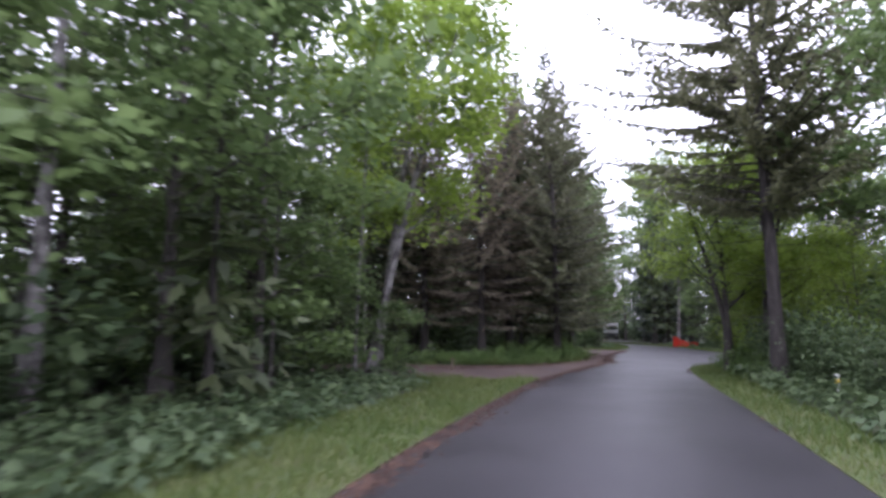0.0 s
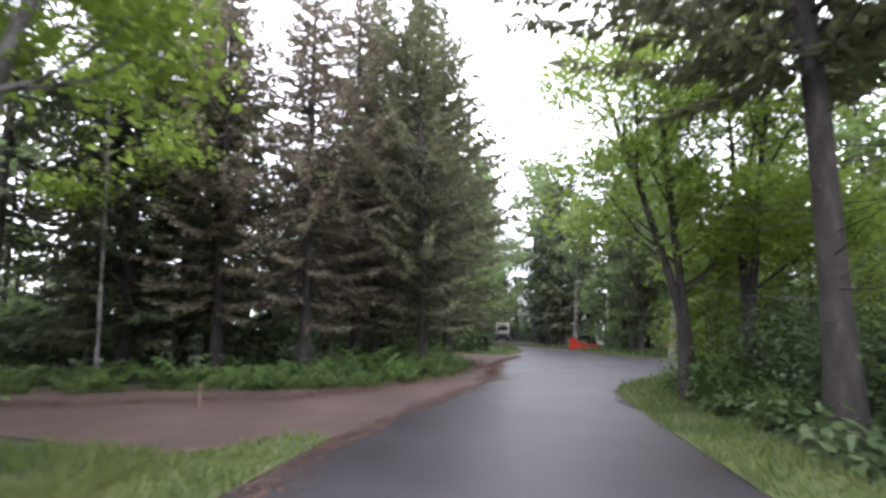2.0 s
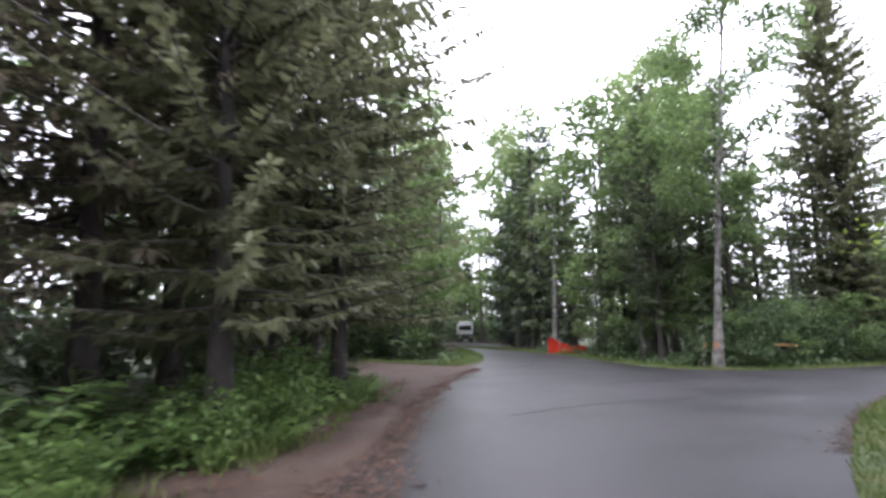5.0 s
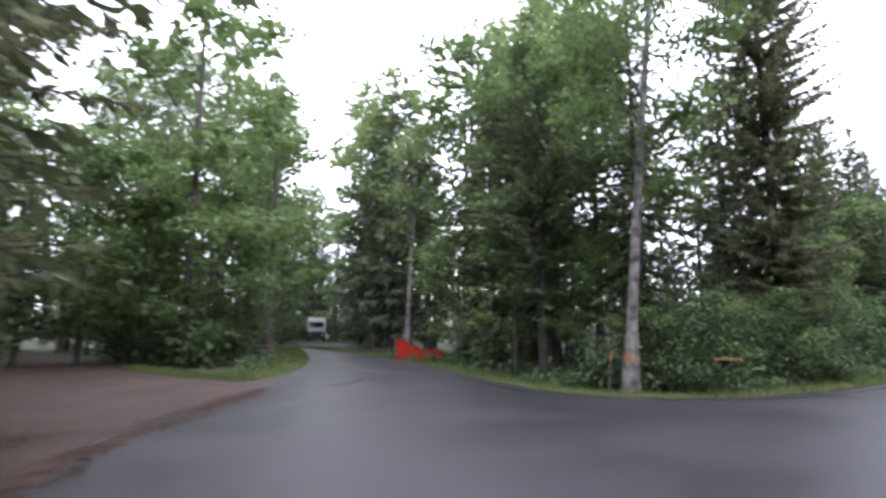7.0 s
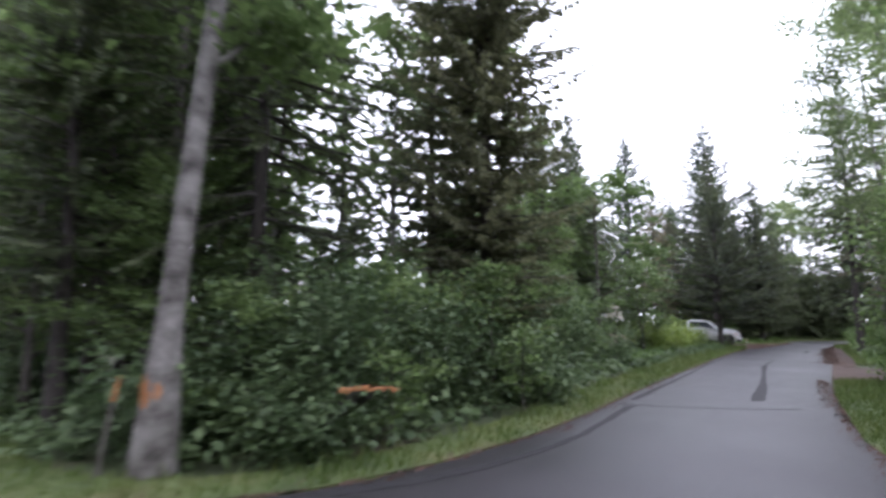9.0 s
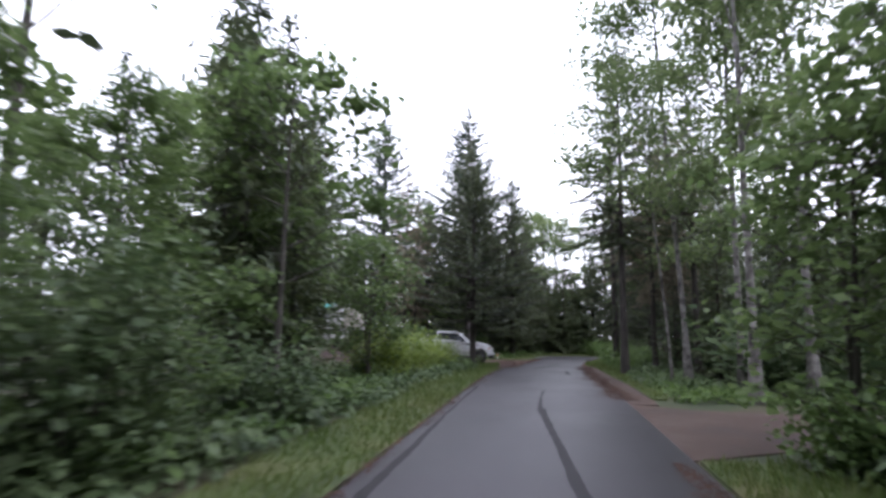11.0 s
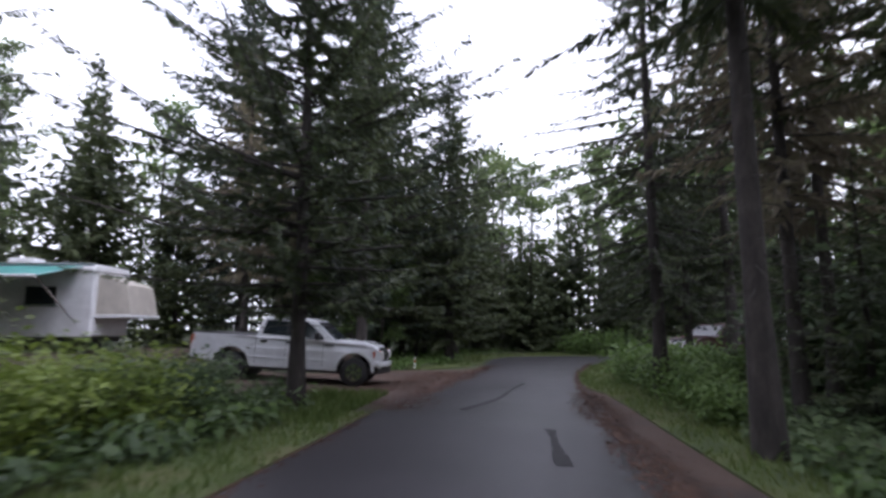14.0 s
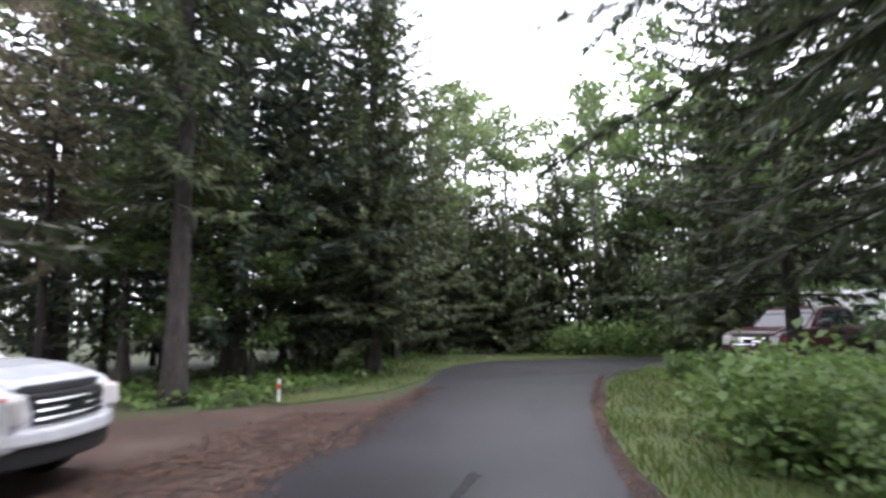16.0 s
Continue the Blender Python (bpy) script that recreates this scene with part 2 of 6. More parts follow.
def part(name, bm, material, parent, label="", smooth=False):
    me = bpy.data.meshes.new(name)
    bm.to_mesh(me)
    bm.free()
    for p in me.polygons:
        p.use_smooth = smooth
    me.materials.append(material)
    return child(name, me, parent, label)


def box(sx, sy, sz, at=(0, 0, 0), bevel=0.0, turn=(0, 0, 0), bm=None):
    bm = bm or bmesh.new()
    made = bmesh.ops.create_cube(bm, size=1.0, matrix=pose(*at, *turn) @ Matrix.Diagonal((sx, sy, sz, 1)))
    if bevel:
        edges = list({e for v in made["verts"] for e in v.link_edges})
        bmesh.ops.bevel(bm, geom=edges, offset=bevel, segments=2, affect="EDGES", profile=0.5)
    return bm


def slab(profile, y0, y1, bevel=0.0, taper=None):
    """A side outline in x and z, carried from y0 to y1."""
    bm = bmesh.new()
    a = [bm.verts.new((x, y0, z)) for x, z in profile]
    b = [bm.verts.new((x, y1, z)) for x, z in profile]
    bm.faces.new(a[::-1])
    bm.faces.new(b)
    n = len(profile)
    for k in range(n):
        bm.faces.new((a[k], a[(k + 1) % n], b[(k + 1) % n], b[k]))
    bmesh.ops.recalc_face_normals(bm, faces=bm.faces[:])
    if taper:
        for v in bm.verts:
            v.co.y *= taper(v.co.x, v.co.z)
    if bevel:
        rim = [e for e in bm.edges if abs(e.verts[0].co.y - e.verts[1].co.y) < 0.05]
        bmesh.ops.bevel(bm, geom=rim, offset=bevel, segments=2, affect="EDGES", profile=0.5)
    return bm


def drum(r, length, at, sides=24, bm=None, r2=None):
    """A round bar along y."""
    bm = bm or bmesh.new()
    bmesh.ops.create_cone(bm, cap_ends=True, segments=sides, radius1=r, radius2=r if r2 is None else r2, depth=length, matrix=pose(*at, 90, 0, 0))
    return bm


def inside(poly, p):
    """Which of the points p lie inside the outline."""
    poly = np.asarray(poly, float)
    x, y = p[:, 0], p[:, 1]
    hit = np.zeros(len(p), bool)
    for (x0, y0), (x1, y1) in zip(poly, np.roll(poly, -1, 0)):
        cross = (y0 > y) != (y1 > y)
        hit ^= cross & (x < (x1 - x0) * (y - y0) / (y1 - y0 + 1e-12) + x0)
    return hit


def sprinkle(rng, poly, count):
    poly = np.asarray(poly, float)
    lo, hi = poly.min(0), poly.max(0)
    out = np.zeros((0, 2))
    while len(out) < count:
        p = lo + rng.random((count * 3, 2)) * (hi - lo)
        out = np.concatenate([out, p[inside(poly, p)]])
    return out[:count]


def rounded(poly, rounds=2):
    """Chaikin's cutting of the corners of an open line."""
    p = np.asarray(poly, float)
    for _ in range(rounds):
        q = np.empty((2 * (len(p) - 1), 2))
        q[0::2], q[1::2] = p[:-1] * 0.75 + p[1:] * 0.25, p[:-1] * 0.25 + p[1:] * 0.75
        p = np.concatenate([p[:1], q, p[-1:]])
    return p


# ---- the plan: edges of roads, drives and verges ----
ROAD_WEST = rounded([(-16, -26), (-9, -8), (-4.2, 3.5), (-1.6, 9.6), (1.2, 15.4), (3.6, 20.0), (6.8, 24.6), (9.6, 28.4), (12.6, 35.0), (15.9, 41.5), (19.8, 46.9), (24.4, 54.8), (28.5, 64.5), (33.5, 79), (39, 93), (43.5, 108), (43, 124), (35, 142)])
ROAD_EAST = rounded([(-11, -28), (-4, -10), (1.0, 2.2), (4.0, 8.5), (7.4, 15.4), (10.4, 21.6), (12.0, 24.6), (13.8, 26.4), (16.0, 28.0), (20.4, 30.6), (26.5, 32.5), (33, 33.2), (39.3, 33.1), (45, 32.7), (57.5, 31.8), (65, 31.4), (75, 30.4), (80, 29.2), (83.6, 28.2), (86.0, 26.4), (87.5, 22.0), (89, 12), (91, -6)])
ROAD_OUTER = rounded([(40, 145), (48.5, 126), (49, 109), (44, 91), (38.5, 77), (34.0, 66), (31.4, 58.6), (28.6, 50.5), (26.5, 45.0), (25.5, 41.2), (26.1, 39.0), (28.0, 37.7), (32.0, 37.1), (38.5, 37.1), (45, 36.9), (58, 36.5), (66.4, 35.8), (71, 35.2), (77, 34.2), (81, 33.5), (88, 33.0), (91.2, 31.0), (92.2, 26.0), (93.5, 14), (95.5, -6)])
ROAD = np.concatenate([ROAD_WEST, ROAD_OUTER, ROAD_EAST[::-1]])

DRIVE_NORTH = [(2.0, 18.6), (-2, 22.6), (-8, 25.5), (-20, 30), (-20, 33), (-6, 31), (0, 29.6), (3.8, 28.0), (7.0, 29.2), (10, 32.8), (12.1, 36.8), (13.6, 42.5), (13.9, 50), (13.2, 60), (11, 76), (15, 77), (17.2, 66), (18.6, 59), (19.6, 52.5), (20.8, 49.4), (22, 48), (13, 33), (6, 22)]
DRIVE_SOUTH = [(43.0, 33.3), (50.8, 33.0), (49.4, 31.0), (49.0, 26), (49.5, 16), (43.5, 16), (44.6, 26), (44.4, 31.0)]
SHOULDER_SOUTH = [(50.4, 33.0), (60, 32.1), (71.4, 31.2), (71.0, 30.7), (69.6, 30.5), (67, 30.5), (62, 30.85), (57, 31.0), (53, 31.2), (50.2, 31.6)]
DRIVE_TRUCK = [(66.8, 35.2), (79.0, 33.6), (78.0, 36.6), (76.0, 39.5), (75.4, 46.5), (69.6, 46.5), (69.8, 39), (68.4, 36.9)]


OPEN = [ROAD, np.array(DRIVE_NORTH, float), np.array(DRIVE_SOUTH, float), np.array(SHOULDER_SOUTH, float), np.array(DRIVE_TRUCK, float)]


def gap_to(p, polys=OPEN):
    """How far the points p lie from the nearest of the outlines; below zero inside one."""
    best = np.full(len(p), 1e9)
    for poly in polys:
        a, b = poly, np.roll(poly, -1, 0)
        ab = b - a
        s = ((p[:, None] - a[None]) * ab[None]).sum(-1) / ((ab**2).sum(-1)[None] + 1e-9)
        near = a[None] + np.clip(s, 0, 1)[..., None] * ab[None]
        d = np.linalg.norm(p[:, None] - near, axis=-1).min(1)
        best = np.minimum(best, np.where(inside(poly, p), -d, d))
    return best


# ---- ground, road, drives ----
def build_ground():
    acc = Acc()
    xs = np.concatenate([[-3000, -600, -150], np.arange(-60, 150, 2.0), [220, 700, 3000]])
    ys = np.concatenate([[-3000, -600, -120], np.arange(-45, 150, 2.0), [220, 700, 3000]])
    gx, gy = np.meshgrid(xs, ys, indexing="ij")
    p = np.stack([gx.ravel(), gy.ravel()], -1)
    d = np.concatenate([gap_to(c) for c in np.array_split(p, 60)])
    bumps = np.array([noise.noise((x * 0.23, y * 0.23, 0.0)) * 0.5 + noise.noise((x * 0.8, y * 0.8, 3.0)) * 0.25 for x, y in p])
    z = np.clip((d - 1.0) / 4.0, 0, 1) * (0.12 + 0.22 * bumps) - 0.004
    z[(np.abs(p) > 155).any(1)] = 0
    k = np.arange(len(xs) * len(ys)).reshape(len(xs), len(ys))
    acc.add(np.c_[p, z], np.stack([k[:-1, :-1], k[1:, :-1], k[1:, 1:], k[:-1, 1:]], -1).reshape(-1, 4))
    tagged(new("ground", acc.mesh("ground", FOREST_FLOOR, True)), "mossy dark forest floor between the trees", "ground", kind="structure")


def sheet(name, poly, z, material, label, category, drop=0.05):
    """A thin flat sheet with a bevelled rim."""
    bm = bmesh.new()
    top = [bm.verts.new((x, y, z)) for x, y in poly]
    face = bm.faces.new(top)
    if face.normal.z < 0:
        face.normal_flip()
    made = bmesh.ops.extrude_edge_only(bm, edges=bm.edges[:])
    low = [v for v in made["geom"] if isinstance(v, bmesh.types.BMVert)]
    for v in low:
        v.co.z -= drop
    bmesh.ops.triangulate(bm, faces=[f for f in bm.faces if len(f.verts) > 4])
    me = bpy.data.meshes.new(name)
    bm.to_mesh(me)
    bm.free()
    me.materials.append(material)
    return tagged(new(name, me), label, category, kind="structure")


build_ground()
sheet("road", ROAD, 0.035, ASPHALT, "damp grey asphalt campground road with worn edges", "road")
sheet("driveway_north", DRIVE_NORTH, 0.018, GRAVEL, "reddish gravel driveway strewn with needles", "driveway")
sheet("driveway_south", DRIVE_SOUTH, 0.018, GRAVEL, "brown gravel driveway into a campsite", "driveway")
sheet("road_shoulder", SHOULDER_SOUTH, 0.020, GRAVEL, "reddish brown gravel shoulder beside the asphalt", "road shoulder")
sheet("driveway_parking", DRIVE_TRUCK, 0.018, GRAVEL, "reddish gravel parking pad beside the road", "driveway")


def ribbon(line, width, rng):
    """The outline of a wandering band along a line."""
    p = rounded(line, 4)
    p = p + rng.normal(0, 0.01, p.shape)
    t = np.gradient(p, axis=0)
    t /= np.linalg.norm(t, axis=1)[:, None]
    side = np.c_[-t[:, 1], t[:, 0]]
    w = (np.asarray(width) * (0.85 + 0.3 * rng.random(len(p))) * (0.8 + 0.3 * np.sin(np.linspace(0.5, 7.0, len(p)))))[:, None] / 2
    return np.concatenate([p + side * w, (p - side * w)[::-1]])


rng_t = np.random.default_rng(5)
for line, width in (
    ([(37.0, 34.55), (40.2, 34.5), (44.3, 34.55), (48.5, 34.6)], 0.24), ([(48.5, 34.6), (51, 34.5), (53, 34.3)], 0.10), ([(35.2, 36.9), (35.2, 35.9), (35.5, 35.0), (36.0, 33.8)], 0.06), ([(36, 36.85), (42.2, 36.7), (48, 36.6), (54, 36.4)], 0.13), ([(61.9, 32.75), (63.0, 32.7), (64.4, 32.6)], 0.2), ([(66.6, 34.1), (68.4, 33.3), (70.6, 32.9), (72.5, 32.4)], 0.16), ([(21.6, 46.2), (22.4, 46.5), (23.2, 47.4)], 0.22), ([(25.0, 41.6), (25.6, 44.0), (26.9, 47.4)], 0.16), ([(26.2, 38.8), (28.4, 37.2), (31, 36.6), (35, 36.7)], 0.22),
):
    sheet("tar_patch", ribbon(line, width, rng_t), 0.0395, TAR, "dark wet tar patch in the asphalt", "tar patch", 0.003)
for line, width in (
    ([(10.5, 22.4), (9.9, 20.8), (9.1, 19.2)], 0.18), ([(79.2, 29.35), (76.2, 30.0), (73.6, 30.55)], 0.07), ([(14.0, 33.0), (16.0, 33.6), (19.0, 33.4)], 0.05),
):
    sheet("tar_patch", ribbon(line, width, rng_t), 0.0395, TAR, "dark wet tar patch in the asphalt", "tar patch", 0.003)


def litter(line, count, spread, shift=0.0, chips=LITTER):
    """Fallen needles, twigs and leaf bits strewn along an edge, thick on the line and thinning out to both sides."""
    p = rounded(line, 3)
    step = np.linalg.norm(np.diff(p, axis=0), axis=1)
    far = np.r_[0, step.cumsum()]
    u = rng_t.random(count) * far[-1]
    c = np.c_[np.interp(u, far, p[:, 0]), np.interp(u, far, p[:, 1])]
    t = np.gradient(p, axis=0)
    t /= np.linalg.norm(t, axis=1)[:, None]
    n = np.c_[np.interp(u, far, -t[:, 1]), np.interp(u, far, t[:, 0])]
    wide = spread * (0.65 + 0.35 * np.sin(u * 1.3) * np.sin(u * 0.47 + 1.0))
    c = c + n * (rng_t.normal(0, 1, count) * wide + shift)[:, None]
    a = rng_t.random(count) * 2 * np.pi
    d = np.c_[np.cos(a), np.sin(a), rng_t.normal(0, 0.12, count)]
    w = np.c_[-np.sin(a), np.cos(a), rng_t.normal(0, 0.15, count)]
    ln, wd = (0.015 + 0.05 * rng_t.random(count) ** 2)[:, None], (0.006 + 0.018 * rng_t.random(count) ** 2)[:, None]
    b = np.c_[c, np.full(count, 0.045)]
    acc = Acc()
    acc.quads(np.stack([b - d * ln - w * wd, b + d * ln - w * wd, b + d * ln + w * wd, b - d * ln + w * wd], 1))
    tagged(new("needle_litter", acc.mesh("needle_litter", chips)), "rusty brown fallen needles along the road edge", "needle litter", kind="stuff")


for line, count, spread in (
    ([(-6, 27.8), (0, 26.0), (4.6, 26.3), (8.8, 30.6), (12.3, 36.4), (14.6, 42.0)], 15000, 0.8),
    ([(70.0, 36.4), (73.0, 35.8), (77.0, 35.0)], 6000, 0.8),
    ([(-4.1, 3.45), (-1.5, 9.55), (1.3, 15.35), (3.7, 19.95), (6.8, 24.4), (9.6, 28.2)], 9000, 0.24),
    ([(1.0, 2.2), (4.0, 8.5), (7.4, 15.4), (10.4, 21.6), (12.0, 24.6)], 4000, 0.15),
    ([(9.75, 28.35), (11.25, 31.45), (12.8, 34.85), (16.05, 41.25), (19.85, 46.55)], 9000, 0.32),
    ([(51.0, 32.2), (57.5, 31.92), (61, 31.74), (65, 31.52), (70, 31.03)], 9000, 0.28), ([(70, 31.03), (75, 30.5), (80, 29.3), (83.6, 28.3)], 2500, 0.1),
    ([(66.4, 35.6), (71, 35.0), (77, 34.0), (81, 33.3)], 6000, 0.35),
    ([(25.6, 41.2), (26.2, 39.1), (28.1, 37.8), (32, 37.2), (38.5, 37.2), (45, 37.0), (58, 36.6), (66.0, 35.9)], 8000, 0.16),
    ([(16.0, 28.0), (20.4, 30.6), (26.5, 32.5), (33, 33.2), (43.0, 33.1)], 4000, 0.16),
):
    litter(line, count, spread)


# ---- verges: turf, grass, ferns, low plants ----
def strip(line, width, inward=0.15):
    p = rounded(line, 1)
    t = np.gradient(p, axis=0)
    t /= np.linalg.norm(t, axis=1)[:, None]
    side = np.c_[-t[:, 1], t[:, 0]]
    w = np.asarray(width, float)
    if w.ndim:
        w = np.interp(np.linspace(0, 1, len(p)), np.linspace(0, 1, len(w)), w)
    else:
        w = np.full(len(p), float(w))
    return np.concatenate([p - side * inward, (p + side * w[:, None])[::-1]])


VERGES = [
    strip([(35, 83), (31.6, 59.2), (28.8, 51.0), (26.7, 45.4), (25.7, 41.4), (26.3, 39.2), (28.1, 37.9), (32, 37.3), (38.5, 37.3), (45, 37.1), (58, 36.7), (66.0, 36.0)], [1.6, 1.5, 1.2, 0.8, 0.7, 0.8, 1.2, 1.6, 1.5]),
    strip([(33, 33.0), (26.5, 32.3), (20.4, 30.4), (16.0, 27.8), (13.7, 26.2), (12.0, 24.4), (10.3, 21.4), (7.2, 15.2), (3.8, 8.3), (-1, -1)], [1.5, 2.2, 2.6, 2.0, 1.6, 1.3, 1.2, 1.0, 1.0]),
    strip([(-4.4, 3.5), (-1.8, 9.6), (1.0, 15.4), (3.4, 20.0)], [2.8, 2.8, 2.0, 0.6]),
]
VERGES += [
    strip([(20.3, 49.6), (24.2, 55.0), (28.3, 64.7), (33.2, 79.2)], [0.8, 2.6, 2.2, 1.8]),
    strip([(18.4, 59.5), (19.5, 52.8), (20.7, 49.6)][::-1], 0.9, -0.1),
    strip([(91, 12), (86.6, 23.0), (85.4, 26.2), (83.2, 27.9), (80, 28.9), (75.5, 30.15), (71.6, 30.65), (69.4, 30.35), (62, 30.75), (56, 30.95), (51.6, 31.3)], [2.4, 3.0, 3.2, 2.8, 2.2, 1.6, 1.2, 0.9, 0.25]),
]
VERGES += [
    strip([(43.2, 32.6), (39.3, 32.9), (33, 33.0)], [1.0, 2.0, 1.4]),
    strip([(94, 12), (92.6, 26.2), (91.5, 31.4), (88.2, 33.4), (81, 33.9), (78.2, 36.2)][::-1], [0.8, 1.5, 3.5, 3.5, 3.0]),
]
FERN_BED = [(-9, 30.6), (0, 29.9), (3.9, 28.4), (6.9, 29.6), (9.8, 33.1), (11.8, 37.0), (13.2, 42.5), (13.4, 50), (11, 50), (9.5, 41), (6.5, 35), (2, 33), (-9, 35)]
rng_g = np.random.default_rng(11)


def verge(poly, blades):
    sheet("verge", poly, 0.05, TURF, "short yellowish green grass verge at the roadside", "grass verge", 0.07)
    grass_blades(sprinkle(rng_g, poly, int(blades * 1.7)))


def grass_blades(p, tall=1.0):
    """Grass standing at the given places, in uneven tufts."""
    n = len(p)
    a = rng_g.random(n) * 2 * np.pi
    clump = np.array([noise.noise((x * 0.9, y * 0.9, 7.0)) for x, y in p])
    h = (tall * (0.03 + 0.14 * rng_g.random(n) ** 2.2) * (1.0 + 0.9 * clump))[:, None].clip(0.02)
    w = 0.008 + 0.008 * rng_g.random(n)[:, None]
    lean = rng_g.normal(0, 0.35, (n, 2)) * h
    s = np.c_[np.cos(a), np.sin(a)]
    base = np.c_[p, np.full(n, 0.045)]
    q = np.stack([base - np.c_[s * w, 0 * w], base + np.c_[s * w, 0 * w], base + np.c_[lean + s * w * 0.4, h], base + np.c_[lean - s * w * 0.4, h]], 1)
    acc = Acc()
    acc.quads(q)
    tagged(new("grass", acc.mesh("grass", GRASS)), "short green grass blades along the roadside", "grass", kind="stuff")


for poly, blades in zip(VERGES, (15000, 12000, 9000, 5000, 1500, 12000, 4000, 5000)):
    verge(poly, blades)


def fern_bed(poly, count, size, label, material=FERN):
    acc = Acc()
    p = sprinkle(rng_g, poly, count) if count else poly
    k = np.arange(6)
    for x, y in p:
        sz = size * (0.6 + 0.7 * rng_g.random()) * (1.0 + 0.55 * noise.noise((x * 0.45, y * 0.45, 5.0)))
        for a in np.linspace(0, 2 * np.pi, 6, endpoint=False) + rng_g.random() * 6:
            a += rng_g.normal(0, 0.25)
            lift = 0.6 + 0.7 * rng_g.random()
            s = (k + 0.6) / 6.0
            r, up = sz * s * 0.72, sz * lift * (1.5 * s - 0.85 * s**2) + 0.03
            d, side = np.array([np.cos(a), np.sin(a), 0]), np.array([-np.sin(a), np.cos(a), 0])
            mid = np.array([x, y, 0.02]) + r[:, None] * d + up[:, None] * np.array([0, 0, 1])
            ln = (sz * 0.30 * np.sin(np.pi * (0.15 + 0.8 * s)))[:, None]
            wd = sz * 0.075
            for sg in (-1, 1):
                tip = mid + sg * side * ln + d * ln * 0.45 - np.array([0, 0, 1]) * ln * 0.25
                m2 = (mid + tip) / 2
                acc.quads(np.stack([mid, m2 + d * wd, tip, m2 - d * wd], 1))
    tagged(new("fern_bed", acc.mesh("fern_bed", material)), label, "ferns", kind="stuff")


fern_bed(FERN_BED, 560, 0.56, "dense bright green ferns under the spruces")
fern_bed(FERN_BED, 90, 1.0, "taller loose ferns among the fern bed")


def straying(line, count, spread):
    """Places in loose clumps along a line."""
    p = rounded(line, 3)
    far = np.r_[0, np.linalg.norm(np.diff(p, axis=0), axis=1).cumsum()]
    u = np.interp(rng_g.random(count) * far[-1], far, np.arange(len(p)))
    c = np.c_[np.interp(u, np.arange(len(p)), p[:, 0]), np.interp(u, np.arange(len(p)), p[:, 1])] + rng_g.normal(0, spread, (count, 2))
    return c[[noise.noise((x * 0.8, y * 0.8, 2.0)) > 0.05 for x, y in c]]


BED_EDGE = [(-9, 30.2), (0, 29.5), (3.9, 28.1), (7.0, 29.3), (10.1, 32.9), (12.1, 37.0), (13.5, 42.5)]
fern_bed(straying(BED_EDGE, 420, 0.34), 0, 0.42, "loose green ferns along the edge of the bed")
grass_blades(straying(BED_EDGE, 15000, 0.36), 2.0)
grass_blades(sprinkle(rng_g, [(-2.6, 16.4), (0.4, 16.6), (1.9, 19.3), (-0.4, 20.4), (-2.4, 19.2)], 4500), 1.2)
grass_blades(sprinkle(rng_g, [(64.6, 36.3), (69.2, 36.0), (69.5, 37.6), (64.6, 38.6)], 6000), 1.2)


def low_plants(poly, count, h, leaf, material, label, name="undergrowth", per=9):
    """Broad-leaved low plants, thick on the ground."""
    acc = Acc()
    p = sprinkle(rng_g, poly, count)
    n = len(p) * per
    c = np.repeat(p, per, 0)
    hh = np.repeat(h * (0.35 + 0.8 * rng_g.random(len(p))), per) * (0.3 + 0.7 * rng_g.random(n))
    a = rng_g.random(n) * 2 * np.pi
    out = (0.05 + 0.22 * rng_g.random(n)) * (0.5 + h)
    d = np.c_[np.cos(a), np.sin(a), np.zeros(n)]
    side = np.c_[-np.sin(a), np.cos(a), rng_g.normal(0, 0.3, n)]
    base = np.c_[c, hh] + d * out[:, None]
    ln = (leaf * (0.6 + 0.8 * rng_g.random(n)))[:, None]
    droop = np.c_[np.zeros((n, 2)), rng_g.normal(-0.25, 0.35, n)]
    dirn = d + droop
    q = np.stack([base, base + dirn * ln * 0.5 + side * ln * 0.36, base + dirn * ln + droop * ln * 0.3, base + dirn * ln * 0.5 - side * ln * 0.36], 1)
    acc.quads(q)
    tagged(new(name, acc.mesh(name, material)), label, "undergrowth", kind="stuff")


UNDERGROWTH = [
    (strip([(33, 63), (30.2, 52.0), (28.0, 46.0), (26.7, 42.0), (27.2, 40.2), (28.6, 38.9), (32.5, 38.6), (38.5, 38.8), (46, 38.7), (58, 38.2), (66, 37.2)], [3, 3, 3, 3, 3, 3.5, 3, 3], 0.2), 1900, 0.5, 0.17, LEAF_SHRUB, "broad-leaved green undergrowth at the forest edge"),
    (strip([(15.2, 25.6), (12.5, 22.4), (10.8, 19.8), (8.1, 14.8), (4.7, 8.0), (0.0, -2)][::-1], [-3, -3, -3.5, -3.5, -3.5], 0.0), 1000, 0.6, 0.17, LEAF_SHRUB, "leafy undergrowth beneath the roadside trees"),
    (strip([(-8, -2), (-4.5, 8.0), (-2.6, 13.5), (-0.4, 18.5), (-3.5, 22)], [4, 4, 3.5, 3, 2], 0.2), 1100, 0.55, 0.17, LEAF_SHRUB, "low green plants and seedlings by the roadside"),
]
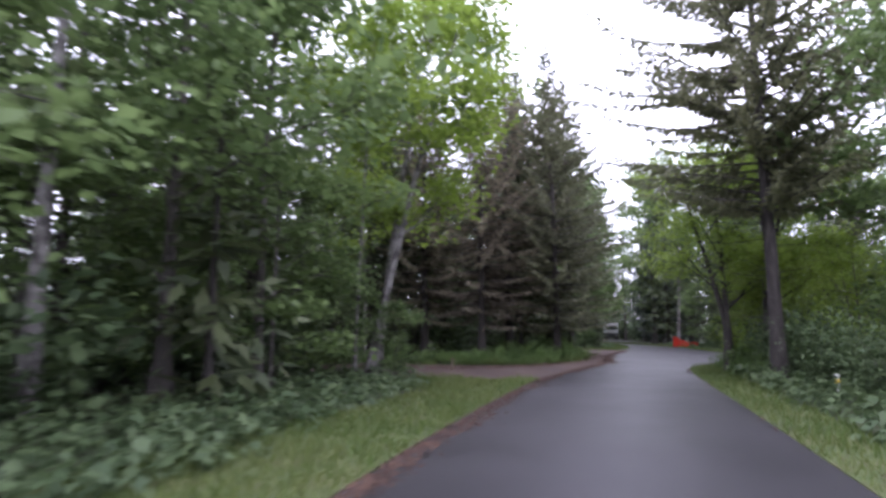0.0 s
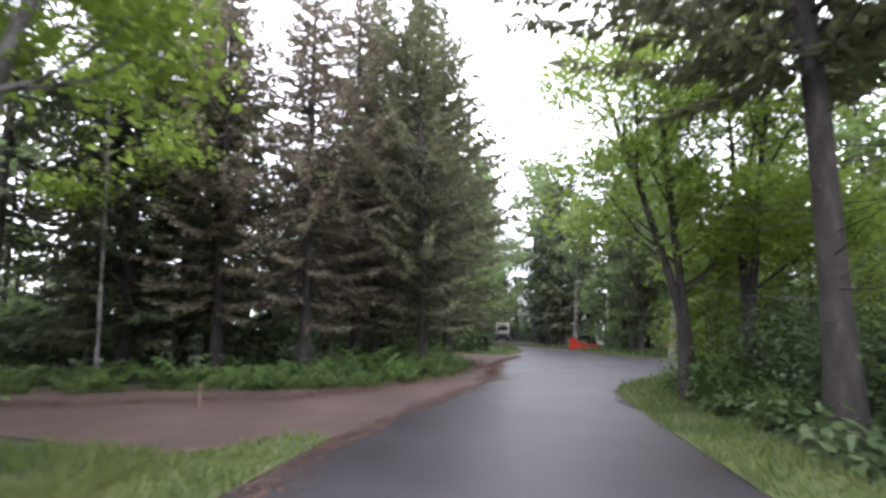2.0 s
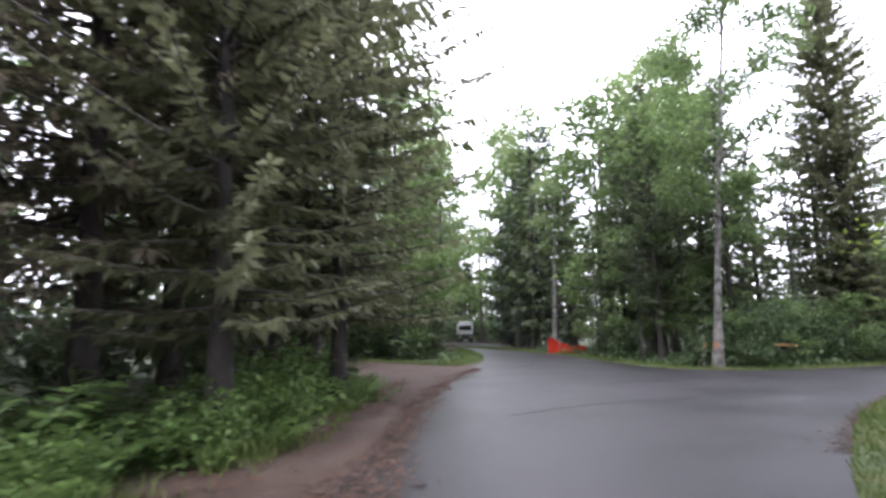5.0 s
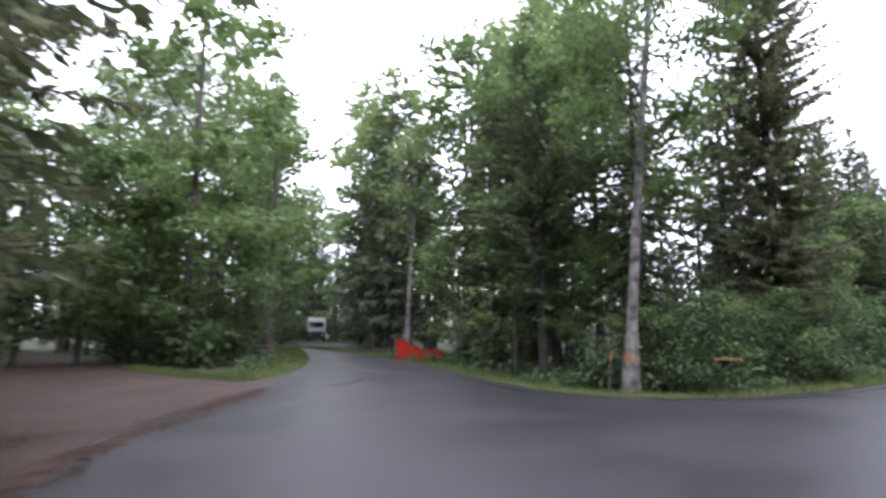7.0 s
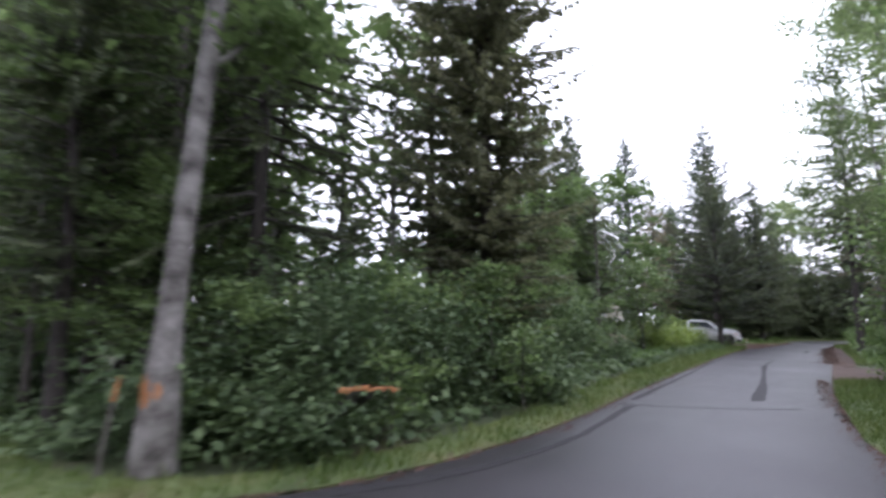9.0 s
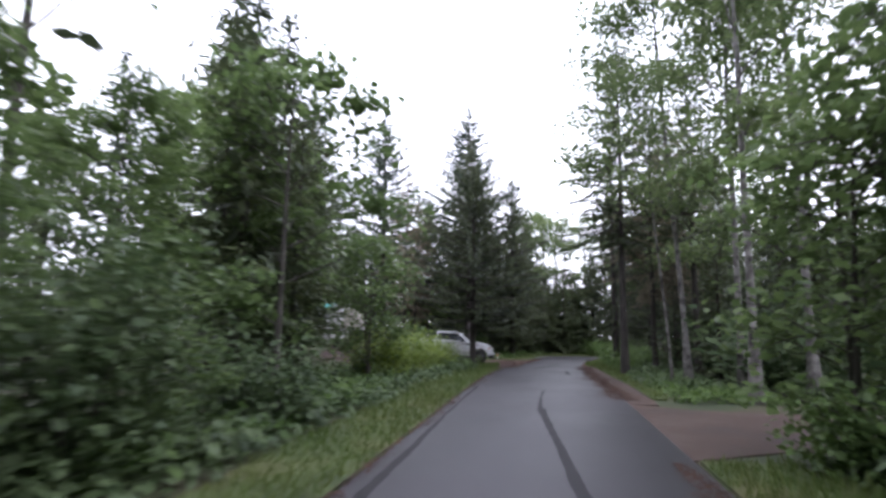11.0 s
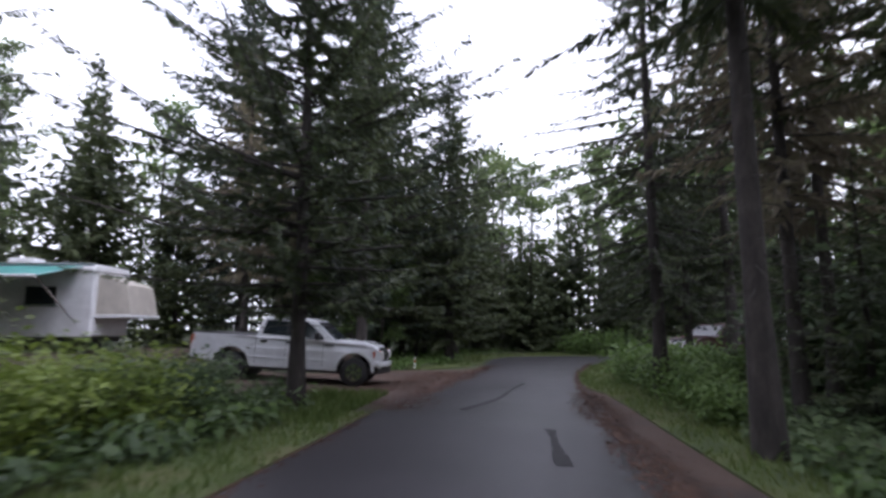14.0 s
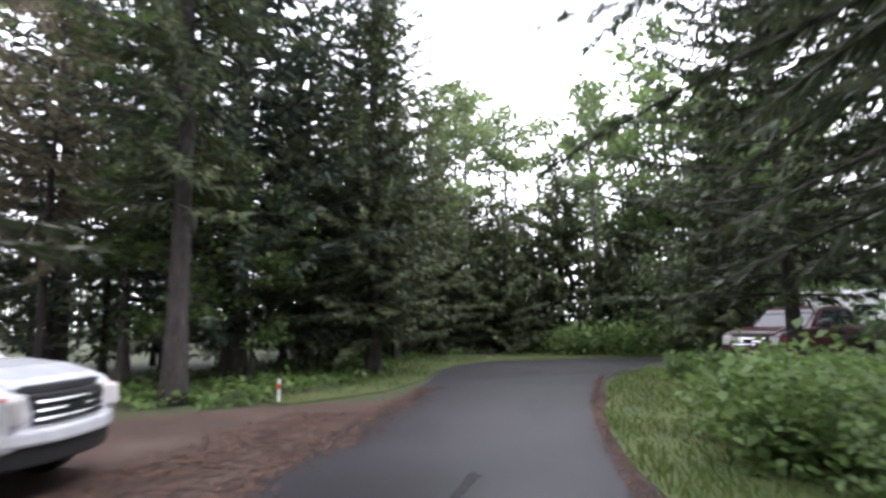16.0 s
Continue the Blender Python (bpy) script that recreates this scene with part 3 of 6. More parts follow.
UNDERGROWTH += [
    (strip([(77, 27.0), (72, 28.0), (66, 29.2), (60, 30.0), (55, 30.6), (53, 29), (53, 24)], [2.2, 2.4, 2.2, 2.2, 2, 2], 0.2), 1100, 0.42, 0.15, LEAF_SHRUB, "low green plants along the gravel shoulder"),
    ([(78.5, 26.6), (84.5, 24.2), (83.5, 22.5), (72, 24.5), (73, 28)], 700, 0.8, 0.2, FERN, "rank bright green plants beside the grass"),
    ([(21.2, 52.5), (22.8, 55.5), (24.8, 61), (29, 74), (24, 76), (20, 66), (19.4, 60)], 500, 0.6, 0.17, LEAF_SHRUB, "low green plants on the grassy island"),
]
UNDERGROWTH += [
    ([(40, 39), (57, 38.5), (62, 37.6), (66, 37.2), (67.5, 38), (66, 42), (56, 43), (40, 42)], 900, 0.55, 0.18, FERN, "bright green undergrowth behind the verge"),
    ([(78, 37), (83, 34.8), (90, 35), (96, 31), (98, 26), (101, 28), (97, 38), (84, 42), (77, 41)], 1100, 0.4, 0.16, FERN, "green ferns and seedlings under the firs"),
    ([(51.0, 30.9), (58, 30.4), (62, 30.0), (62, 28.6), (51.0, 28.0)], 560, 0.3, 0.13, FERN, "short green plants beside the driveway mouth"),
]
UNDERGROWTH += [
    (FERN_BED, 300, 0.7, 0.15, LEAF_SHRUB, "broad-leaved green plants among the ferns"),
    ([(34, 31.4), (43.2, 31.2), (43.8, 28), (34, 28)], 500, 0.6, 0.17, LEAF_SHRUB, "low green plants beside the driveway"),
]
for poly, count, h, leaf, material, label in UNDERGROWTH:
    low_plants(poly, count, h, leaf, material, label)


# ---- trees ----
def leaf_quads(rng, centres, size, droop=0.3):
    """One folded leaf at each centre."""
    n = len(centres)
    a = rng.random(n) * 2 * np.pi
    d = np.c_[np.cos(a), np.sin(a), rng.normal(-droop, 0.45, n)]
    d /= np.linalg.norm(d, axis=1)[:, None]
    side = np.cross(d, np.c_[rng.normal(0, 0.5, (n, 2)), np.ones(n)])
    side /= np.linalg.norm(side, axis=1)[:, None] + 1e-9
    up = np.cross(side, d)
    ln = (size * (0.6 + 0.8 * rng.random(n)))[:, None]
    return np.stack([centres - d * ln * 0.5, centres + side * ln * 0.36 + up * ln * 0.1, centres + d * ln * 0.5, centres - side * ln * 0.36 + up * ln * 0.1], 1)


def bent(rng, start, d, length, rise, steps=5, wander=0.12):
    """A line of points that starts out along d and bends up or down by rise."""
    p, out = np.array(start, float), [np.array(start, float)]
    d = np.array(d, float)
    for _ in range(steps):
        d = d + np.array([0, 0, rise / steps]) + rng.normal(0, wander, 3) / steps**0.5
        d /= np.linalg.norm(d)
        p = p + d * length / steps
        out.append(p.copy())
    return np.array(out)


def along(path, s):
    k = np.clip(s, 0, 1) * (len(path) - 1)
    i = np.minimum(k.astype(int), len(path) - 2)
    return path[i] + (path[i + 1] - path[i]) * (k - i)[:, None]


def conifer(name, seed, h, spread, crown_from, step, gap, twig, needles, label, bark=BARK_SPRUCE, thin=0.0, dead=0.0, ragged=0.25, droop=0.35, radius=None, slim=0.10, segs=3, whorl=5, cone=0.36, rise=0.35, hang=1.0):
    """A spruce, fir or pine: a straight tapered stem with whorls of drooping boughs that carry flat sprays of needles."""
    rng = np.random.default_rng(seed)
    wood, green = Acc(), Acc()
    r0 = radius or 0.011 * h + 0.03
    zs = np.linspace(-0.15, h, 9)
    stem = np.c_[rng.normal(0, 0.012 * h / 9, (9, 2)).cumsum(0), zs]
    stem[:, :2] -= stem[0, :2]
    wood.tube(stem, r0 * (1 - zs.clip(0) / h) ** 0.8 * np.r_[1.35, np.ones(8)] + 0.008, 9 if segs > 1 else 6)
    z = crown_from * h * (0.35 if dead else 1.0)
    while z < h * 0.985:
        f = max(0.0, (z / h - crown_from) / (1 - crown_from))
        barren = z < crown_from * h
        reach = spread * 0.4 if barren else min(spread, cone * (h - z)) * (0.7 + 0.3 * min(1, f * 5)) + 0.08
        for a in np.linspace(0, 2 * np.pi, whorl, endpoint=False) + rng.random() * 6:
            if rng.random() < (1 - dead if barren else thin):
                continue
            a += rng.normal(0, 0.3)
            ln = reach * (1 - ragged + 2 * ragged * rng.random())
            base = along(stem, np.array([(z + rng.normal(0, step * 0.35) + 0.15) / (h + 0.15)]))[0]
            slope = 0.75 * f**1.5 - droop * (1 - f)
            path = bent(rng, base, (np.cos(a), np.sin(a), slope), ln, rise if f < 0.7 else 0.1, 4, 0.1)
            if segs:
                wood.tube(path[:: 4 // segs] if segs < 4 else path, np.linspace((0.006 + 0.004 * ln) if barren else (0.012 + 0.009 * ln), 0.003, len(path[:: 4 // segs])), 3)
            if barren:
                continue
            count = max(3, int(ln / gap))
            s = np.repeat(np.linspace(0.12, 1.0, count), 3)
            sg = np.tile([-1.0, 1.0, 0.0], count)
            pts = along(path, s + rng.normal(0, 0.02, len(s)))
            d = np.array([np.cos(a), np.sin(a), slope * 0.5])
            side = np.array([-np.sin(a), np.cos(a), 0])
            n = len(s)
            dirs = d * (0.55 + 0.3 * rng.random((n, 1))) + side * sg[:, None] * 0.85 + rng.normal(0, 0.22, (n, 3))
            dirs[:, 2] -= np.where(sg == 0, 0.35 + 0.5 * rng.random(n), 0.12)
            dirs /= np.linalg.norm(dirs, axis=1)[:, None]
            tl = (twig * min(1.0, 0.30 + 0.55 * ln) * (1.15 - 0.65 * s) * (0.6 + 0.7 * rng.random(n)) * np.where(sg == 0, hang, 1.0))[:, None]
            per = np.cross(dirs, rng.normal(0, 0.55, (n, 3)) + np.array([0, 0, 1.0]))
            per /= np.linalg.norm(per, axis=1)[:, None]
            tw = tl * slim + 0.008
            green.quads(np.stack([pts, pts + dirs * tl * 0.4 + per * tw, pts + dirs * tl, pts + dirs * tl * 0.4 - per * tw], 1))
        z += step * (0.7 + 0.6 * rng.random())
    top = root(name, pose(0, 0, -50))
    child("trunk", wood.mesh("trunk", bark, True), top)
    child("crown", green.mesh("crown", needles), top)
    tagged(top, label, "tree")
    return top


def broadleaf(name, seed, h, spread, crown_from, limbs, leaves, leaf, foliage, bark, label, stems=((0, 0, 0, 0),), radius=None, bough_up=0.6, cluster=0.42, twigs=6, fork=0.0):
    """A birch, aspen or maple: one or more leaning stems, limbs that fork, and leaves in loose clusters round the twigs."""
    rng = np.random.default_rng(seed)
    wood, green, spots = Acc(), Acc(), []
    r0 = radius or 0.009 * h + 0.02
    for sx, sy, lx, ly in stems:
        k = np.linspace(0, 1, 10)
        wob = rng.normal(0, 0.02 * h / 10, (10, 2)).cumsum(0)
        off = np.clip(((h + 0.15) * k - 0.15 - fork) / (h - fork), 0, 1) ** 1.15 * h
        stem = np.c_[sx + lx * off + wob[:, 0] * k, sy + ly * off + wob[:, 1] * k, -0.15 + (h + 0.15) * k]
        wood.tube(stem, r0 * (1 - k) ** 0.75 * np.r_[1.4, 1.08, np.ones(8)] * np.where(stem[:, 2] < fork, 1.45, 1.0) + 0.01, 9)
        for j in range(limbs):
            f = (j + rng.random()) / limbs
            zf = crown_from + (0.97 - crown_from) * f**0.9
            base = along(stem, np.array([zf]))[0]
            a = j * 2.4 + rng.normal(0, 0.4)
            shape = np.sin(np.pi * (0.18 + 0.74 * f)) ** 0.7
            ln = spread * shape * (0.6 + 0.7 * rng.random())
            up = bough_up + 0.5 * f
            path = bent(rng, base, (np.cos(a), np.sin(a), up), ln, 0.15, 5, 0.3)
            wood.tube(path, np.linspace(r0 * 0.38 * (1 - 0.5 * f), 0.008, 6), 5)
            for _ in range(twigs):
                s0 = 0.3 + 0.7 * rng.random()
                b2 = along(path, np.array([s0]))[0]
                a2 = a + rng.normal(0, 1.0)
                l2 = ln * (0.25 + 0.35 * rng.random()) * (1.2 - 0.5 * s0)
                p2 = bent(rng, b2, (np.cos(a2), np.sin(a2), 0.25 + rng.normal(0, 0.3)), l2, -0.35, 4, 0.3)
                wood.tube(p2, np.linspace(0.016, 0.004, 5), 3)
                spots.append(along(p2, np.array([0.35, 0.7, 1.0])))
            spots.append(along(path, np.array([0.55, 0.8, 1.0])))
    spots = np.concatenate(spots)
    pick = spots[rng.integers(0, len(spots), leaves)]
    pts = pick + rng.normal(0, 1, (leaves, 3)) * np.array([cluster, cluster, cluster * 0.42])
    pts[:, 2] = np.maximum(pts[:, 2], 0.15)
    green.quads(leaf_quads(rng, pts, leaf))
    top = root(name, pose(0, 0, -50))
    child("trunk", wood.mesh("trunk", bark, True), top)
    child("crown", green.mesh("crown", foliage), top)
    tagged(top, label, "tree")
    return top


def shrub(name, seed, h, spread, leaves, leaf, foliage, label, canes=11):
    rng = np.random.default_rng(seed)
    wood, green, spots = Acc(), Acc(), []
    for j in range(canes):
        a = j * 2.4 + rng.normal(0, 0.3)
        r = spread * (0.25 + 0.6 * rng.random())
        path = bent(rng, (0.12 * np.cos(a), 0.12 * np.sin(a), -0.05), (np.cos(a) * r, np.sin(a) * r, h * (0.75 + 0.3 * rng.random())), h * (0.8 + 0.35 * rng.random()), -0.25, 6, 0.25)
        wood.tube(path, np.linspace(0.022, 0.005, 7), 4)
        spots.append(along(path, np.array([0.25, 0.45, 0.65, 0.82, 1.0])))
    spots = np.concatenate(spots)
    pts = spots[rng.integers(0, len(spots), leaves)] + rng.normal(0, 1, (leaves, 3)) * np.array([0.26, 0.26, 0.2]) * (spread + h) * 0.5
    pts[:, 2] = np.abs(pts[:, 2] - 0.08) + 0.08
    green.quads(leaf_quads(rng, pts, leaf))
    top = root(name, pose(0, 0, -50))
    child("stem", wood.mesh("stem", BARK_GREY, True), top)
    child("foliage", green.mesh("foliage", foliage), top)
    tagged(top, label, "shrub")
    return top


used = set()


def plant(proto, x, y, scale=1.0, turn=0.0, tall=1.0, label="", group=""):
    """Sets a tree at its place: the first call moves the tree itself, later ones copy it."""
    m = pose(x, y, 0, 0, 0, turn) @ Matrix.Diagonal((scale, scale, scale * tall, 1))
    if proto.name in used:
        ob = copy_thing(proto, m @ Matrix.Diagonal((*(1 / v for v in proto.scale), 1)))
    else:
        ob = proto
        ob.matrix_world = m
        used.add(proto.name)
    return tagged(ob, label, group=group)


# Kinds of tree, each of its real height.
SPRUCE_A = conifer("spruce_tree", 1, 15.0, 3.0, 0.08, 0.25, 0.105, 0.40, NEEDLES, "tall dark green spruce with dense drooping boughs", droop=0.30, segs=2)
SPRUCE_B = conifer("spruce_tree", 2, 15.0, 2.9, 0.13, 0.27, 0.11, 0.40, NEEDLES_BROWN, "dark spruce with browned needles and dead lower twigs", dead=0.7, thin=0.2, segs=2)
SPRUCE_C = conifer("spruce_tree", 3, 16.0, 2.3, 0.24, 0.32, 0.12, 0.42, NEEDLES, "tall thin spruce with a bare lower trunk", dead=0.5, thin=0.15, ragged=0.4, segs=2)
SPRUCE_D = conifer("spruce_tree", 9, 14.0, 4.6, 0.16, 0.27, 0.075, 0.34, NEEDLES, "dark spruce with bare trunk base beside the parking pad", dead=0.35, thin=0.28, ragged=0.4, segs=2, droop=0.18, cone=0.58, slim=0.115)
SPRUCE_NEAR = conifer("spruce_tree", 13, 15.0, 2.7, 0.17, 0.27, 0.055, 0.20, NEEDLES, "rough old spruce with hanging boughs beside the road", radius=0.165, dead=0.8, thin=0.22, ragged=0.35, droop=0.35, segs=2, slim=0.075, rise=-0.1, hang=1.4)
OLIVE_SPRUCE = conifer("spruce_tree", 17, 15.0, 3.1, 0.09, 0.25, 0.085, 0.34, NEEDLES_OLIVE, "dense olive green spruce with layered boughs", radius=0.16, dead=0.5, thin=0.16, ragged=0.34, droop=0.22, segs=2, slim=0.12, cone=0.42)
SPRUCE_M = conifer("spruce_tree", 10, 15.0, 2.9, 0.10, 0.47, 0.40, 0.70, NEEDLES, "dark green spruce with drooping boughs", droop=0.28, segs=0, slim=0.175)
SPRUCE_THIN = conifer("spruce_tree", 14, 16.0, 2.4, 0.27, 0.36, 0.10, 0.34, NEEDLES_BROWN, "thin old spruce with bare trunk and sparse boughs", radius=0.14, dead=0.75, thin=0.42, ragged=0.4, droop=0.3, segs=2, rise=0.0, hang=1.6)
FIR = conifer("fir_tree", 4, 21.0, 4.4, 0.06, 0.40, 0.18, 0.52, NEEDLES_BLUE, "tall pointed bluish green fir against the sky", droop=0.05, segs=2, slim=0.11, cone=0.44, ragged=0.18)
FIR_FAR = conifer("fir_tree", 5, 16.0, 2.8, 0.05, 0.55, 0.40, 0.80, NEEDLES_BLUE, "pointed dark fir further back in the forest", droop=0.2, segs=0, slim=0.16)
SPRUCE_FAR = conifer("spruce_tree", 6, 15.0, 2.7, 0.10, 0.58, 0.46, 0.82, NEEDLES, "dark spruce further back in the forest", thin=0.1, segs=0, slim=0.18)
PINE = conifer("pine_tree", 7, 17.0, 4.4, 0.30, 0.27, 0.085, 0.44, NEEDLES_OLIVE, "rough-barked tall conifer with open crown and dead limbs", dead=0.35, thin=0.26, ragged=0.42, droop=0.08, radius=0.20, segs=2, cone=0.55, whorl=5, slim=0.115)
SPRUCE_LOW = conifer("young_spruce", 8, 7.0, 2.1, 0.04, 0.26, 0.15, 0.36, NEEDLES, "young dark green spruce with boughs to the ground", droop=0.25, segs=0)
SPRUCE_SOLID = conifer("spruce_tree", 18, 10.0, 2.5, 0.02, 0.24, 0.13, 0.46, NEEDLES, "dense dark spruce clothed with boughs to the ground", droop=0.28, ragged=0.2, segs=0, slim=0.20)
SPRUCE_YOUNG = conifer("young_spruce", 12, 6.0, 1.9, 0.03, 0.46, 0.36, 0.66, NEEDLES, "young spruce in the shade of the forest", droop=0.25, segs=0, slim=0.16)
BIRCH_TALL = broadleaf("birch_tree", 21, 19.0, 3.2, 0.36, 15, 6000, 0.20, LEAF_BIRCH, BARK_BIRCH, "tall pale-barked birch with light green leaves", radius=0.115, bough_up=0.9, cluster=0.45, twigs=5)
BIRCH_FAR = broadleaf("birch_tree", 22, 17.0, 2.9, 0.28, 10, 1450, 0.37, LEAF_BIRCH, BARK_BIRCH, "slender birch with thin light green crown", bough_up=0.9, cluster=0.5, twigs=2)
ASPEN = broadleaf("aspen_tree", 23, 17.0, 3.3, 0.16, 11, 1700, 0.40, LEAF_MAPLE, BARK_GREY, "bright green aspen with open leafy crown", bough_up=0.7, cluster=0.5, twigs=2)
MAPLE = broadleaf("maple_tree", 24, 11.0, 3.7, 0.16, 15, 7000, 0.21, LEAF_MAPLE, BARK_GREY, "bright green maple with spreading layered boughs", bough_up=0.4, cluster=0.40, twigs=5)
MAPLE_M = broadleaf("maple_tree", 26, 11.0, 3.6, 0.14, 13, 3000, 0.31, LEAF_MAPLE, BARK_GREY, "leafy green maple further back", bough_up=0.4, cluster=0.42, twigs=3)
SEEDLING = broadleaf("maple_seedling", 27, 2.1, 0.75, 0.25, 9, 260, 0.20, LEAF_MAPLE, BARK_GREY, "slender maple seedling with large green leaves", radius=0.018, bough_up=0.5, cluster=0.16, twigs=2)
MAPLE_LOW = broadleaf("maple_sapling", 25, 6.0, 2.3, 0.10, 13, 3000, 0.21, LEAF_MAPLE, BARK_GREY, "young bright green maple at the forest edge", radius=0.05, bough_up=0.4, cluster=0.36, twigs=4)
LIME_SAPLING = broadleaf("maple_sapling", 29, 6.2, 2.4, 0.08, 15, 5200, 0.155, LEAF_LIME, BARK_GREY, "young maple with glowing lime green leaves", stems=((0, 0, 0.02, 0.03), (0.15, 0.1, 0.08, -0.04)), radius=0.045, bough_up=0.5, cluster=0.38, twigs=5)
SHRUB_A = shrub("shrub", 31, 2.6, 1.6, 3900, 0.15, LEAF_SHRUB, "dense dark green leafy shrub at the roadside")
SHRUB_B = shrub("shrub", 32, 1.7, 1.3, 2200, 0.16, LEAF_SHRUB, "low green shrub at the forest edge")
SHRUB_G = shrub("shrub", 35, 1.35, 1.35, 1700, 0.175, FERN, "low bright green shrub under the roadside spruces")
SHRUB_Y = shrub("shrub", 33, 2.0, 1.8, 3800, 0.15, LEAF_YELLOW, "yellowish green rounded shrub beside the verge")
SHRUB_FAR = shrub("shrub", 34, 3.0, 2.0, 460, 0.48, LEAF_SHRUB, "leafy understorey bush in the forest", 6)

FORK_MAPLE = broadleaf("maple_tree", 42, 9.6, 3.3, 0.22, 13, 15000, 0.135, LEAF_LIME, BARK_SPRUCE, "forked dark-barked maple with bright green leaves", stems=((0, 0, -0.07, 0.25), (0.02, 0, 0.08, 0.16)), radius=0.125, bough_up=0.6, cluster=0.44, fork=1.6)
# ---- trees at their places: first road, west side ----
LEAN_BIRCH = broadleaf("birch_clump", 41, 12.0, 3.6, 0.34, 12, 10500, 0.20, LEAF_LIME, BARK_BIRCH, "leaning pale birch clump with bright green crown", stems=((0, 0, 0.25, 0.10), (0.2, 0.3, 0.14, 0.18)), radius=0.115, bough_up=0.5, cluster=0.42)
plant(LEAN_BIRCH, -2.3, 19.3, 1.15)
for x, y, s, r, tall in ((-5.6, 18.4, 1.25, 0, 1.0), (-6.6, 13.2, 1.25, 120, 1.0), (-7.6, 22.0, 1.3, 220, 1.0), (-9.5, 9.0, 1.3, 300, 1.0), (-10.5, 17.0, 1.3, 60, 1.0)):
    plant(MAPLE, x, y, s, r, tall, group="maples on the roadside")
for x, y, s, r in ((-4.8, 15.6, 1.0, 10), (-3.4, 20.9, 0.55, 130), (-8.0, 5.0, 1.1, 200), (-7.6, 16.6, 0.8, 260), (-9.0, 20.0, 0.8, 320), (-9.0, 12.5, 0.9, 80), (-5.4, 22.6, 0.8, 15), (-5.0, 21.2, 0.6, 95), (-11.0, 23.6, 1.0, 175), (-8.2, 24.6, 0.9, 255), (-3.6, 22.2, 0.6, 335), (-12.0, 13.6, 1.0, 45), (-10.6, 24.4, 1.1, 145)):
    plant(MAPLE_LOW, x, y, s, r, group="young maples on the roadside")
for x, y, s, r, proto in (
    (8.9, 33.0, 0.95, 0, OLIVE_SPRUCE), (4.2, 32.3, 0.92, 60, SPRUCE_B), (6.6, 35.2, 1.05, 140, SPRUCE_B), (1.2, 33.6, 0.95, 200, SPRUCE_B), (-2.0, 34.6, 1.0, 250, SPRUCE_A),
    (12.0, 38.8, 1.05, 30, OLIVE_SPRUCE), (11.9, 42.8, 1.3, 90, SPRUCE_M), (9.0, 41.0, 1.15, 170, SPRUCE_M), (7.9, 37.6, 1.0, 210, SPRUCE_M), (0.8, 36.4, 1.0, 15, SPRUCE_M), (-3.6, 37.2, 1.0, 115, SPRUCE_M), (-5.5, 32.5, 0.95, 310, SPRUCE_C), (-0.5, 39.0, 1.15, 80, SPRUCE_M), (11.0, 47.0, 0.95, 100, SPRUCE_B), (10.6, 51.5, 1.0, 200, SPRUCE_M),
):
    plant(proto, x, y, s * 1.2, r, 1.05, group="spruces behind the fern bed")
for x, y, s, r in ((14.3, 23.2, 0.72, 0), (13.4, 22.4, 0.5, 90), (16.4, 25.2, 0.7, 200), (19.0, 27.2, 0.6, 300), (15.4, 20.6, 0.85, 30), (12.4, 16.0, 0.7, 130), (17.0, 22.6, 0.9, 240)):
    plant(LIME_SAPLING, x, y, s, r, group="maple saplings inside the bend")
for x, y, s, r in ((18.6, 61.6, 1.6, 40), (16.2, 62.6, 1.7, 150), (21.2, 59.2, 1.2, 270), (13.8, 63.6, 1.6, 10), (22.6, 63.6, 1.5, 100)):
    plant(MAPLE_LOW, x, y, s, r, group="maple saplings behind the driveway")
plant(BIRCH_FAR, 0.2, 44.1, 0.85, 40)
SLIM_BIRCH = broadleaf("birch_tree", 49, 13.5, 3.2, 0.36, 11, 6000, 0.19, LEAF_LIME, BARK_BIRCH, "slim birch with lime green leaves before the spruces", stems=((0, 0, 0.02, -0.03),), radius=0.045, bough_up=0.4, cluster=0.42)
plant(SLIM_BIRCH, -2.2, 31.6, 1.0, 200)
plant(SLIM_BIRCH, -2.75, 19.7, 0.95, 20, label="slim birch stem beside a leaning birch clump")
plant(MAPLE_LOW, -1.5, 18.7, 0.4, 75, label="bushy maple sapling at the foot of a birch")
for x, y, s, r in ((-8.5, 35.5, 1.0, 0), (-12.0, 36.5, 1.05, 80), (-15.5, 35.2, 1.0, 160), (-11.0, 33.8, 0.5, 240), (-18.5, 37.0, 1.0, 320), (-14.0, 33.6, 0.45, 40)):
    plant(SPRUCE_M, x, y, s, r, group="spruces behind the fern bed")
for x, y, s, r in ((-3.0, 40.5, 1.0, 0), (1.5, 40.5, 1.0, 90), (5.0, 43.0, 1.0, 180), (8.5, 44.5, 0.9, 270), (-7.0, 37.5, 1.0, 45), (-11.0, 34.5, 1.0, 135), (-6.0, 43.0, 1.1, 225), (9.0, 48.5, 0.8, 315), (3.0, 34.6, 0.6, 80), (-1.2, 36.2, 0.6, 150)):
    plant(SHRUB_FAR, x, y, s, r, group="bushes under the spruces")
